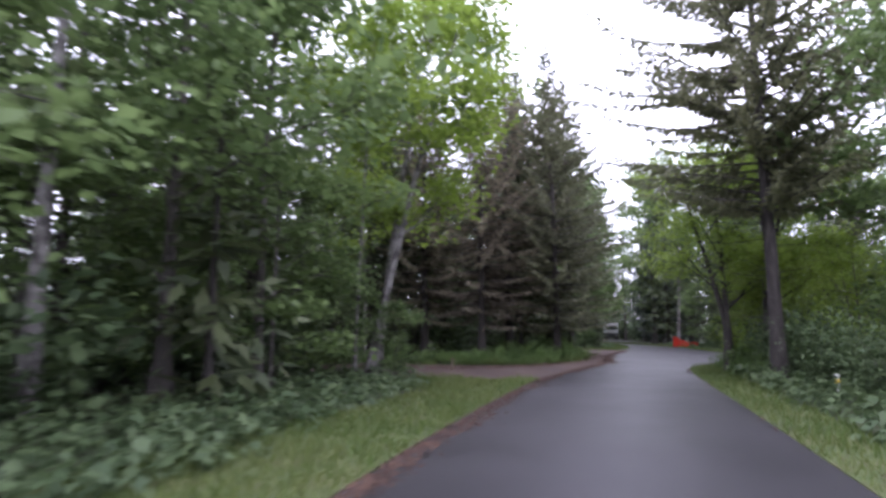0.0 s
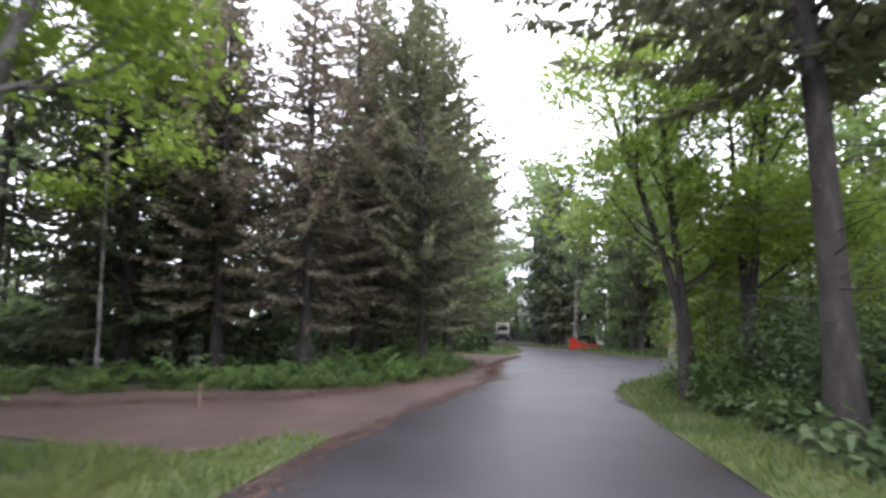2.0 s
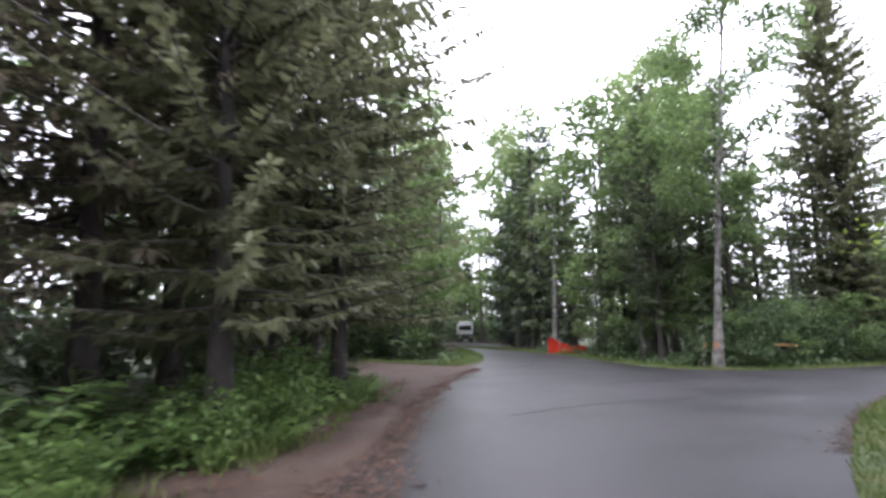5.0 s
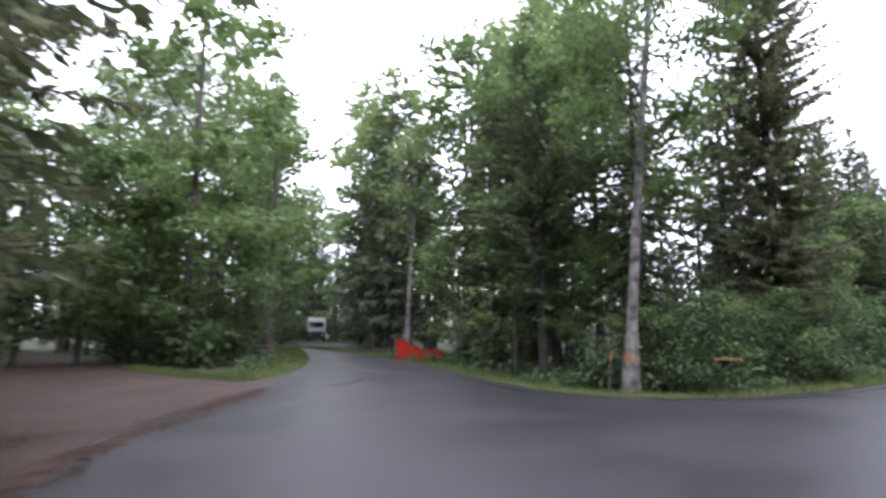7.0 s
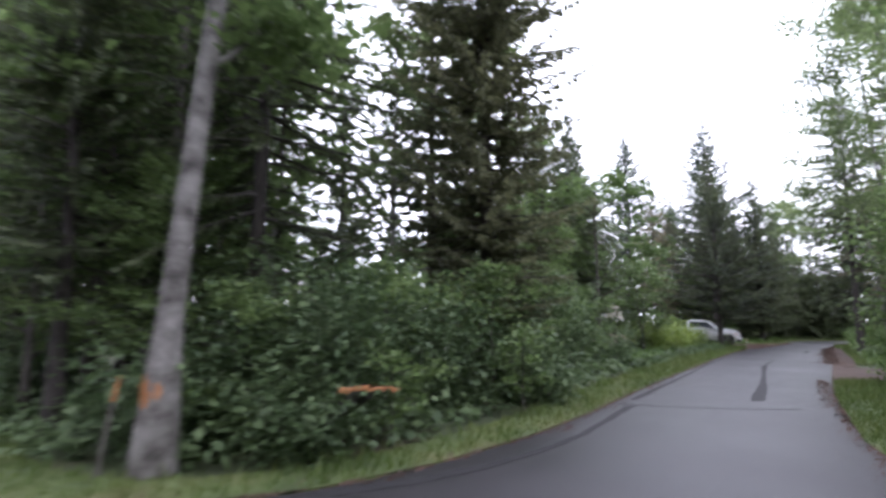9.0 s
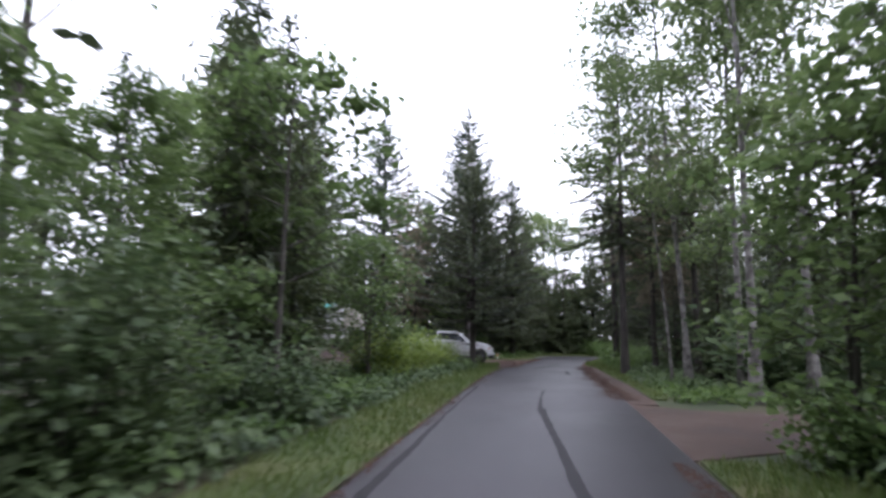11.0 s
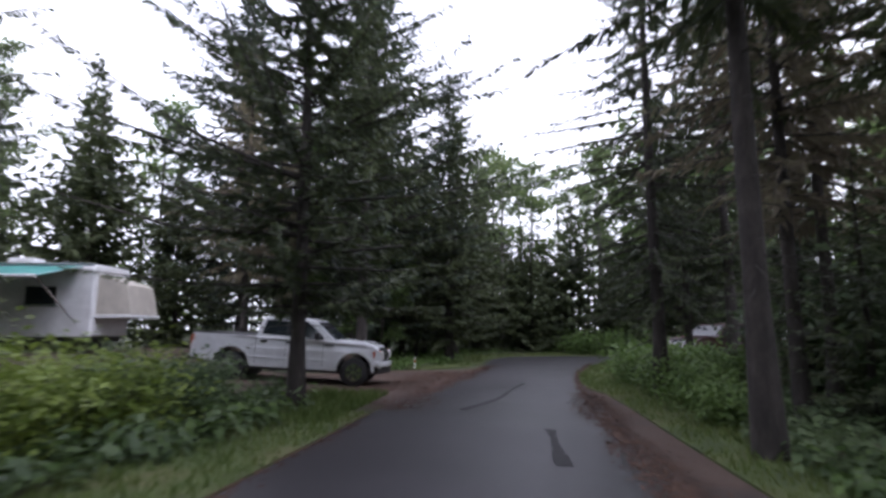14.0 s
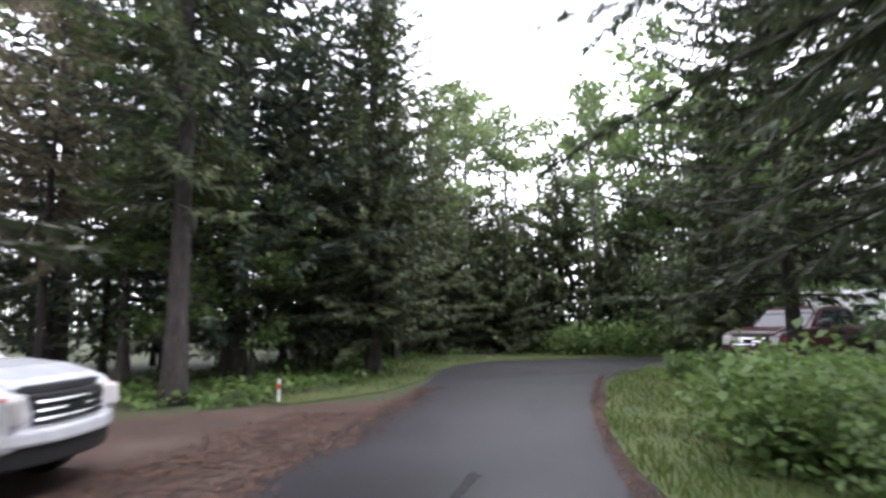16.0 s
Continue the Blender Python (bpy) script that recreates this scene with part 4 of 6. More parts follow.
for x, y, s, r in ((8.6, 31.5, 0.55, 0), (9.7, 33.1, 0.6, 80), (7.3, 30.5, 0.45, 160), (1.0, 30.8, 0.36, 240), (3.6, 29.9, 0.4, 320), (-2.2, 31.2, 0.38, 40), (5.4, 30.6, 0.42, 120), (10.2, 36.4, 0.8, 10), (9.0, 34.9, 0.6, 130), (11.2, 39.6, 0.8, 250), (12.2, 45.0, 0.9, 40)):
    plant(SHRUB_G, x, y, s, r, group="low shrubs in the fern bed")
plant(BIRCH_FAR, -9.0, 25.2, 0.8, 140)

for x, y, s, r in ((-5.0, 19.6, 0.6, 0), (-7.0, 18.6, 0.7, 60), (-8.6, 22.8, 0.8, 120), (-10.8, 20.8, 0.9, 180), (-12.6, 18.0, 0.9, 240), (-6.4, 21.6, 0.6, 300), (-13.0, 22.6, 0.9, 30), (-9.0, 16.2, 0.8, 90), (-11.6, 14.6, 0.9, 150), (-15.0, 15.0, 1.0, 210), (-8.0, 10.6, 0.7, 270), (-11.0, 10.0, 0.9, 330), (-15.6, 20.0, 1.0, 45), (-14.0, 26.0, 0.8, 105)):
    plant(SHRUB_FAR, x, y, s, r, group="bushes under the roadside maples")

for x, y, s, r in ((-7.0, 24.5, 0.9, 0), (-10.0, 21.0, 0.95, 70), (-12.5, 17.5, 0.9, 150), (-13.5, 13.0, 0.95, 220), (-9.8, 27.5, 1.0, 300), (-15.0, 20.0, 1.0, 40)):
    plant(SPRUCE_M, x, y, s, r, group="spruces behind the roadside maples")

for x, y, s, r, proto in ((-2.5, 43.0, 0.8, 0, ASPEN), (-5.5, 40.5, 0.8, 90, MAPLE_M), (-8.5, 42.5, 0.8, 180, ASPEN), (-7.0, 47.0, 0.9, 270, SPRUCE_M), (-11.5, 40.0, 0.8, 45, MAPLE_M), (1.0, 47.0, 0.9, 135, ASPEN), (2.8, 38.2, 0.55, 225, MAPLE_M)):
    plant(proto, x, y, s, r, group="trees behind the fern bed")

# ---- first road, east side ----
plant(PINE, 10.0, 16.6, 1.05, 20)
plant(FORK_MAPLE, 11.95, 21.75)
plant(FORK_MAPLE, 13.1, 21.0, 0.95, -60, label="dark-barked maple with two upright stems")
for x, y, s, r, proto in ((12.6, 13.5, 0.9, 80, MAPLE_M), (8.6, 8.4, 1.0, 200, MAPLE), (19.5, 20.0, 1.0, 130, ASPEN), (15.2, 12.0, 0.9, 10, ASPEN), (21.5, 25.0, 0.8, 60, MAPLE_M), (27.0, 27.5, 1.0, 160, SPRUCE_M), (32.5, 28.0, 0.95, 250, SPRUCE_M), (24.0, 22.5, 1.0, 300, BIRCH_FAR)):
    plant(proto, x, y, s, r, group="trees inside the bend")
for x, y, s, r in ((12.6, 19.4, 0.75, 90), (11.4, 17.4, 0.7, 180), (9.8, 14.2, 0.7, 270), (8.6, 11.2, 0.65, 100)):
    plant(SHRUB_A, x, y, s, r, group="shrubs inside the bend")

for x, y, s, r in ((12.9, 22.9, 0.5, 0), (11.9, 20.4, 0.62, 70), (12.5, 20.8, 0.8, 140), (13.6, 22.4, 0.75, 210), (11.3, 19.4, 0.5, 280), (10.9, 18.2, 0.45, 160), (12.4, 22.0, 0.4, 250)):
    plant(SHRUB_G, x, y, s, r, group="low shrubs round the forked maple")

# ---- island and the far road ----
for x, y, s, r, proto in (
    (20.4, 60.4, 1.3, 0, ASPEN), (21.6, 66.0, 0.95, 70, BIRCH_TALL), (24.4, 71.0, 1.4, 150, ASPEN), (28.4, 78.4, 1.35, 210, ASPEN), (23.3, 60.2, 0.8, 330, SPRUCE_LOW), (22.0, 57.6, 0.55, 100, SPRUCE_LOW), (17.8, 73.0, 1.0, 10, BIRCH_TALL), (11.7, 56.0, 1.0, 40, ASPEN), (8.5, 60.0, 1.0, 200, SPRUCE_FAR), (11.0, 65.4, 1.15, 120, ASPEN), (10.8, 57.6, 1.1, 250, ASPEN), (8.8, 70.5, 1.2, 330, ASPEN), (9.6, 79.0, 1.2, 60, ASPEN), (13.0, 85.0, 1.2, 140, BIRCH_FAR), (17.4, 87.0, 1.3, 220, ASPEN), (19.6, 73.0, 1.1, 30, ASPEN), (19.4, 63.6, 0.9, 160, BIRCH_TALL), (33.5, 90.0, 1.1, 30, ASPEN),
):
    plant(proto, x, y, s, r, group="trees by the far road")
for x, y, s, r, proto in (
    (31.0, 84.0, 0.9, 250, BIRCH_FAR), (36.0, 100.0, 1.1, 130, BIRCH_FAR), (50.8, 131, 1.75, 30, SPRUCE_FAR), (53.5, 126, 1.7, 110, SPRUCE_FAR), (55.5, 133, 1.7, 190, FIR_FAR), (47.5, 140, 1.8, 270, SPRUCE_FAR), (51.5, 139, 1.8, 350, FIR_FAR), (52.5, 118, 1.2, 80, SPRUCE_FAR), (43.5, 149, 1.4, 160, SPRUCE_FAR), (38.5, 110.5, 1.2, 240, SPRUCE_FAR), (51.4, 122, 1.5, 30, ASPEN), (54, 114, 1.2, 80, BIRCH_FAR), (46.6, 134.5, 1.7, 200, SPRUCE_FAR), (52.6, 133, 1.7, 250, BIRCH_FAR), (40.0, 117, 1.5, 290, ASPEN), (43.2, 84.5, 1.25, 20, FIR_FAR), (9.0, 66.0, 0.9, 20, MAPLE_M), (11.2, 61.0, 0.7, 200, MAPLE_M),
):
    plant(proto, x, y, s, r, group="trees by the far road")
for x, y, s, r, proto in (
    (10.6, 72.6, 0.75, 100, MAPLE_M), (17.4, 76.4, 0.7, 310, MAPLE_M), (9.6, 56.8, 0.6, 60, MAPLE_M), (18.2, 66.6, 0.5, 170, MAPLE_M), (6.5, 62.5, 0.8, 250, SPRUCE_M), (10.4, 76.5, 0.9, 20, SPRUCE_M), (19.0, 79.8, 0.7, 80, MAPLE_M), (7.5, 56.5, 0.9, 120, MAPLE_M), (12.0, 80.5, 1.0, 40, ASPEN), (16.0, 81.0, 1.0, 140, ASPEN), (8.0, 74.0, 1.0, 240, ASPEN), (20.5, 76.0, 0.95, 300, ASPEN), (18.8, 70.5, 0.8, 200, MAPLE_M), (4.5, 52.0, 1.1, 0, SPRUCE_M), (5.5, 47.0, 1.0, 70, SPRUCE_M), (24.6, 78.0, 1.1, 30, BIRCH_FAR), (22.0, 83.0, 1.2, 130, BIRCH_FAR), (27.0, 85.0, 1.3, 230, BIRCH_FAR),
):
    plant(proto, x, y, s, r, group="trees by the far road")
for x, y, s, r, proto in (
    (30.0, 92.0, 1.4, 330, SPRUCE_FAR), (34.2, 98.0, 1.5, 90, BIRCH_FAR), (38.0, 107.0, 1.6, 190, SPRUCE_FAR), (24.0, 93.0, 1.3, 290, SPRUCE_FAR), (31.2, 88.6, 1.3, 40, BIRCH_FAR), (37.8, 74.5, 1.2, 90, ASPEN), (27.4, 69.4, 1.08, 25, ASPEN), (30.0, 77.0, 1.2, 115, BIRCH_TALL), (32.6, 84.6, 1.45, 205, BIRCH_FAR), (35.6, 92.6, 1.55, 295, BIRCH_FAR), (38.9, 73.0, 1.45, 65, BIRCH_FAR), (43.2, 85.4, 1.6, 155, BIRCH_FAR), (45.6, 92.0, 1.7, 245, ASPEN), (36.4, 68.6, 1.4, 180, SPRUCE_FAR), (41.0, 79.0, 1.5, 300, FIR_FAR), (39.0, 70.0, 1.4, 40, FIR_FAR), (39.6, 75.4, 1.3, 140, SPRUCE_FAR), (43.6, 82.0, 1.35, 240, SPRUCE_FAR),
):
    plant(proto, x, y, s, r, group="trees by the far road")
for x, y, s, r, proto in (
    (46.4, 88.0, 1.4, 340, FIR_FAR), (49.5, 97.0, 1.4, 80, SPRUCE_FAR), (47.5, 92.0, 1.2, 70, SPRUCE_FAR), (52, 100, 1.3, 60, FIR_FAR), (48, 104, 1.2, 0, ASPEN), (40.5, 104, 1.2, 0, SPRUCE_FAR),
):
    plant(proto, x, y, s, r, group="trees by the far road")
for x, y, s, r in ((9.6, 83.5, 0.9, 0), (13.4, 85.5, 0.9, 80), (16.6, 84.0, 0.8, 160), (19.4, 85.6, 0.9, 240), (6.4, 79.0, 0.9, 320), (22.4, 80.6, 0.8, 40)):
    plant(SPRUCE_M, x, y, s, r, group="spruces at the end of the driveway")
for x, y, s, r, proto in ((42.0, 112.0, 1.4, 0, SHRUB_FAR), (44.5, 117.0, 1.5, 50, SHRUB_FAR), (52.0, 112.0, 1.5, 100, SHRUB_FAR), (53.5, 107.0, 1.4, 150, SHRUB_FAR), (51.5, 103.5, 1.3, 200, SHRUB_FAR), (38.5, 100.0, 1.3, 250, SHRUB_FAR), (36.5, 95.0, 1.2, 300, SHRUB_FAR), (48.0, 119.0, 1.6, 350, SHRUB_FAR), (40.6, 114.0, 1.0, 20, MAPLE_M), (52.8, 110.0, 1.0, 140, MAPLE_M), (46.6, 122.0, 1.2, 260, MAPLE_M), (35.2, 92.4, 0.9, 70, MAPLE_M), (50.6, 121.0, 1.2, 190, MAPLE_M), (39.8, 105.0, 0.8, 310, MAPLE_M)):
    plant(proto, x, y, s, r, group="undergrowth at the end of the far road")
RED_BIRCH = broadleaf("birch_tree", 43, 14.0, 2.3, 0.42, 11, 3600, 0.22, LEAF_BIRCH, BARK_BIRCH, "slim leaning pale birch behind the red fence", stems=((0, 0, 0.055, -0.02),), radius=0.17, bough_up=0.8, cluster=0.5)
plant(RED_BIRCH, 32.5, 59.8)
for x, y, s, r in ((20.6, 57.6, 0.6, 0), (21.4, 60.0, 0.7, 70), (22.0, 62.4, 0.7, 140), (23.2, 64.8, 0.7, 210), (24.4, 67.4, 0.75, 280), (25.8, 70.6, 0.8, 350), (19.4, 61.4, 0.75, 60), (18.6, 65.4, 0.8, 130), (20.6, 68.6, 0.8, 200), (22.6, 73.0, 0.9, 270), (27.4, 74.6, 0.8, 340), (29.4, 79.6, 0.9, 50), (31.6, 85.4, 0.9, 120), (11.4, 64.4, 0.9, 190), (10.6, 70.0, 0.9, 260), (12.2, 58.4, 0.7, 330), (12.4, 53.4, 0.6, 40), (34.4, 92.6, 0.9, 110)):
    plant(SHRUB_FAR, x, y, s, r, group="bushes on the island")

for x, y, s, r, proto in ((51.0, 119.0, 1.3, 0, ASPEN), (47.5, 121.0, 1.3, 110, BIRCH_FAR), (54.5, 117.5, 1.25, 220, BIRCH_FAR), (50.0, 126.0, 1.4, 300, ASPEN), (44.5, 119.5, 1.3, 60, ASPEN)):
    plant(proto, x, y, s, r, group="trees beyond the far end of the first road")

# ---- outside of the bend ----
BIG_SPRUCE = conifer("spruce_tree", 15, 20.0, 2.35, 0.07, 0.22, 0.075, 0.36, NEEDLES_OLIVE, "tall dense old spruce with brownish boughs at the bend", radius=0.20, dead=0.5, thin=0.04, ragged=0.22, droop=0.25, segs=2, slim=0.14)
plant(BIG_SPRUCE, 36.3, 40.4, 1.0, 35)
FULL_ASPEN = broadleaf("aspen_tree", 28, 14.5, 3.4, 0.10, 17, 5200, 0.26, LEAF_MAPLE, BARK_GREY, "full leafy green aspen with boughs to the ground", bough_up=0.5, cluster=0.46, twigs=5)
for x, y, s, r in ((30.4, 44.8, 0.9, 0), (32.4, 47.6, 1.0, 120), (33.6, 51.0, 1.0, 240)):
    plant(FULL_ASPEN, x, y, s, r, group="aspens outside the bend")
for x, y, s, r, proto in ((36.2, 50.5, 1.05, 140, BIRCH_TALL), (33.0, 45.8, 0.95, 260, ASPEN), (37.0, 54.0, 1.2, 80, BIRCH_FAR), (32.8, 53.6, 1.0, 200, ASPEN), (39.4, 55.0, 1.25, 320, ASPEN)):
    plant(proto, x, y, s, r, group="birches outside the bend")
MAIN_BIRCH = broadleaf("birch_tree", 44, 17.0, 3.0, 0.27, 20, 12000, 0.17, LEAF_MAPLE, BARK_BIRCH, "stout pale birch at the bend with dark scars", stems=((0, 0, 0.045, -0.085),), radius=0.135, bough_up=0.7, cluster=0.42)
plant(MAIN_BIRCH, 27.05, 40.0)
scar = Acc()
rng_s = np.random.default_rng(21)
for k in range(9):
    a0 = math.radians(217 - 46 + 10.2 * k)
    z0, z1 = 0.42 + 0.12 * rng_s.random(), 0.86 + 0.26 * rng_s.random()
    ring = [(0.023 + 0.2 * math.cos(a), -0.043 + 0.2 * math.sin(a)) for a in (a0, a0 + 0.172)]
    scar.quads([[(*ring[0], z0), (*ring[1], z0 + 0.04 * rng_s.random()), (*ring[1], z1), (*ring[0], z1 + 0.05 * rng_s.random())]])
child("bark_scar", scar.mesh("bark_scar", FRESH_WOOD), MAIN_BIRCH, "fresh orange wood where bark was torn off")
for x, y, s, r, proto in (
    (29.7, 41.5, 0.9, 0, SPRUCE_NEAR), (31.8, 48.4, 1.08, 130, SPRUCE_M), (33.8, 55.7, 1.05, 10, ASPEN), (28.0, 44.0, 0.66, 40, SPRUCE_C), (30.2, 47.0, 0.9, 100, SPRUCE_C), (31.4, 50.6, 0.95, 190, SPRUCE_M), (28.4, 45.8, 0.6, 20, MAPLE_M), (31.0, 52.6, 0.6, 140, MAPLE_M), (29.0, 42.4, 0.4, 300, MAPLE), (33.2, 44.6, 0.62, 250, ASPEN), (36.5, 43.5, 0.65, 310, BIRCH_FAR), (39.5, 44.0, 1.0, 30, SPRUCE_M), (39.4, 41.6, 0.48, 90, MAPLE_M), (43.0, 41.4, 0.5, 200, MAPLE), (47.6, 40.6, 0.72, 20, MAPLE_M), (45.0, 45.5, 0.9, 110, ASPEN), (52.5, 44.6, 0.85, 250, MAPLE_M),
):
    plant(proto, x, y, s, r, group="trees outside the bend")
for x, y, s, r, proto in (
    (35.0, 52.0, 1.1, 60, SPRUCE_FAR), (38.0, 50.0, 1.0, 160, BIRCH_FAR), (42.0, 50.0, 1.0, 20, SPRUCE_FAR), (34.8, 61.0, 1.05, 220, SPRUCE_FAR), (37.5, 57.0, 1.1, 300, ASPEN),
):
    plant(proto, x, y, s, r, group="trees outside the bend")
for x, y, s, r in ((29.3, 39.5, 0.78, 0), (32.4, 40.0, 0.78, 170), (36.4, 39.8, 0.8, 30), (30.2, 41.4, 0.9, 200), (33.2, 41.6, 0.95, 300), (40.8, 40.0, 0.9, 60)):
    plant(SHRUB_A, x, y, s, r, group="shrubs outside the bend")
for x, y, s, r in ((28.0, 41.0, 0.8, 0), (28.4, 39.1, 0.6, 50), (34.6, 38.5, 0.7, 100), (44.5, 39.6, 0.8, 150), (31.5, 52.0, 0.8, 200), (30.0, 48.6, 0.8, 250)):
    plant(SHRUB_B, x, y, s, r, group="low shrubs outside the bend")
for x, y, s, r in ((30.9, 39.7, 0.42, 0), (34.4, 39.4, 0.46, 90), (38.5, 39.8, 0.5, 180), (28.6, 40.6, 0.36, 270), (41.8, 39.8, 0.45, 45)):
    plant(MAPLE_LOW, x, y, s, r, group="young maples outside the bend")
plant(SEEDLING, 32.9, 38.1, 0.66, 40)
plant(SEEDLING, 29.4, 38.5, 0.6, 140)

# ---- second road, north side ----
for x, y, s, r in ((57.2, 39.8, 0.82, 0), (58.9, 39.7, 0.84, 100), (60.8, 39.5, 0.72, 210), (55.4, 40.0, 0.8, 300), (62.6, 39.0, 0.62, 20)):
    plant(SHRUB_Y, x, y, s, r, group="yellowish shrubs on the north verge")
for x, y, s, r in ((63.8, 38.6, 0.6, 0), (64.6, 40.0, 0.6, 190), (66.0, 41.4, 0.6, 310), (68.2, 41.2, 0.5, 30), (64.8, 38.1, 0.36, 120), (67.2, 38.3, 0.3, 300), (68.6, 40.3, 0.5, 200), (65.4, 39.4, 0.45, 60)):
    plant(SHRUB_B, x, y, s, r, group="low shrubs beside the parking pad")
for x, y, s, r, proto, *tall in (
    (59.6, 45.2, 0.6, 0, MAPLE_M), (64.6, 46.4, 1.05, 50, SPRUCE_A), (60.6, 48.6, 1.0, 250, SPRUCE_M), (55.0, 44.0, 0.95, 130, SPRUCE_M), (51.0, 41.6, 0.58, 330, SPRUCE_M), (58.0, 47.0, 1.0, 160, SPRUCE_M), (66.3, 37.4, 0.88, 20, SPRUCE_D), (87.2, 47.4, 1.3, 0, FIR, 0.86), (83.8, 39.4, 1.27, 140, FIR, 0.84), (78.4, 38.6, 1.1, 40, SPRUCE_C), (86.7, 38.0, 0.95, 100, SPRUCE_M), (83.0, 42.4, 0.75, 200, ASPEN), (80.4, 43.0, 0.8, 300, SPRUCE_THIN), (77.8, 43.4, 0.9, 150, SPRUCE_THIN), (83.0, 54.4, 1.1, 10, SPRUCE_M),
):
    plant(proto, x, y, s, r, tall[0] if tall else 1.0, group="trees north of the second road")
for x, y, s, r, proto, *tall in (
    (79.0, 56.0, 0.9, 100, SPRUCE_M), (72.4, 56.0, 1.0, 200, SPRUCE_M), (67.6, 51.4, 0.9, 300, SPRUCE_M), (89.4, 54.0, 0.95, 70, ASPEN), (76.4, 54.4, 0.72, 180, BIRCH_TALL), (70.0, 54.0, 0.9, 280, ASPEN), (64.5, 50.5, 1.0, 30, BIRCH_TALL), (62.0, 53.0, 0.95, 220, SPRUCE_FAR), (90.5, 42.0, 0.95, 0, SPRUCE_FAR), (92.0, 37.5, 0.9, 110, SPRUCE_FAR), (86.6, 43.0, 0.7, 90, FIR), (84.6, 44.0, 0.6, 30, SPRUCE_M), (88.8, 44.6, 0.62, 120, SPRUCE_M), (82.4, 38.4, 0.5, 220, MAPLE_M), (84.8, 37.0, 0.48, 310, SPRUCE_M), (85.8, 40.6, 0.55, 170, SPRUCE_M), (81.0, 39.6, 0.6, 80, MAPLE_M),
):
    plant(proto, x, y, s, r, tall[0] if tall else 1.0, group="trees north of the second road")
for x, y, s, r, proto, *tall in (
    (90.0, 50.5, 0.7, 200, SPRUCE_M), (84.6, 50.0, 1.1, 40, SPRUCE_SOLID), (79.4, 51.4, 1.3, 260, SPRUCE_SOLID),
):
    plant(proto, x, y, s, r, tall[0] if tall else 1.0, group="trees north of the second road")

VERGE_MAPLE = broadleaf("maple_sapling", 48, 5.4, 1.9, 0.10, 14, 3200, 0.19, LEAF_MAPLE, BARK_GREY, "bushy young maple with bright green leaves", stems=((0, 0, 0.0, 0.0), (0.2, 0.1, 0.05, 0.08)), radius=0.05, bough_up=0.5, cluster=0.36, twigs=4)
plant(VERGE_MAPLE, 53.8, 40.0, 0.88)
plant(VERGE_MAPLE, 43.9, 30.4, 0.95, 130)
plant(VERGE_MAPLE, 42.6, 29.2, 1.2, 250)

# ---- second road, south side ----
SPRUCE_DENSE = conifer("spruce_tree", 16, 17.0, 3.3, 0.36, 0.27, 0.075, 0.30, NEEDLES, "tall dark spruce with a heavy crown over a bare trunk", radius=0.17, dead=0.5, thin=0.34, ragged=0.4, droop=0.25, segs=2, slim=0.095, rise=0.0, hang=1.4)
RIGHT_BIRCH = broadleaf("birch_tree", 45, 19.0, 4.0, 0.20, 24, 16000, 0.18, LEAF_BIRCH, BARK_BIRCH, "tall mottled birch beside the driveway", stems=((0, 0, -0.02, 0.06),), radius=0.095, bough_up=0.40, cluster=0.5)
plant(RIGHT_BIRCH, 57.3, 28.8)
THIN_BIRCH = broadleaf("birch_tree", 46, 12.0, 1.6, 0.5, 9, 2600, 0.14, LEAF_BIRCH, BARK_BIRCH, "thin leaning birch stem beside a thicker one", stems=((0, 0, -0.02, 0.09),), radius=0.036, bough_up=0.8, cluster=0.45)
plant(THIN_BIRCH, 56.4, 29.6)
for x, y, s, r, proto in (
    (62.5, 30.1, 1.0, 0, SPRUCE_DENSE), (84.8, 35.3, 1.08, 60, SPRUCE_A), (63.4, 26.6, 0.9, 140, SPRUCE_DENSE), (65.6, 28.0, 0.95, 230, SPRUCE_THIN), (67.4, 26.4, 0.95, 320, SPRUCE_THIN), (66.5, 24.6, 1.0, 10, SPRUCE_LOW), (63.5, 24.2, 1.0, 100, SPRUCE_LOW), (70.5, 25.2, 1.1, 200, SPRUCE_LOW), (60.6, 23.4, 1.0, 300, SPRUCE_LOW), (65.0, 27.2, 0.7, 50, SPRUCE_LOW), (69.3, 29.3, 1.0, 100, SPRUCE_NEAR), (79.0, 25.2, 0.9, 130, SPRUCE_D), (80.8, 21.2, 1.1, 200, SPRUCE_DENSE), (68.5, 23.6, 0.8, 80, SPRUCE_M), (75.8, 24.8, 1.0, 270, SPRUCE_C), (57.8, 24.0, 0.75, 20, SPRUCE_M), (55.2, 21.5, 0.8, 120, SPRUCE_FAR), (59.0, 20.0, 0.8, 220, SPRUCE_FAR), (54.4, 28.0, 0.9, 40, BIRCH_TALL), (51.4, 28.8, 0.95, 160, BIRCH_TALL), (52.9, 26.6, 1.0, 280, BIRCH_TALL), (42.4, 28.6, 0.9, 20, SPRUCE_C), (40.5, 28.6, 1.0, 200, BIRCH_TALL), (44.0, 26.2, 0.95, 250, SPRUCE_M), (37.0, 29.5, 0.8, 300, MAPLE_M), (43.0, 22.0, 1.0, 60, ASPEN),
):
    plant(proto, x, y, s, r, group="trees south of the second road")
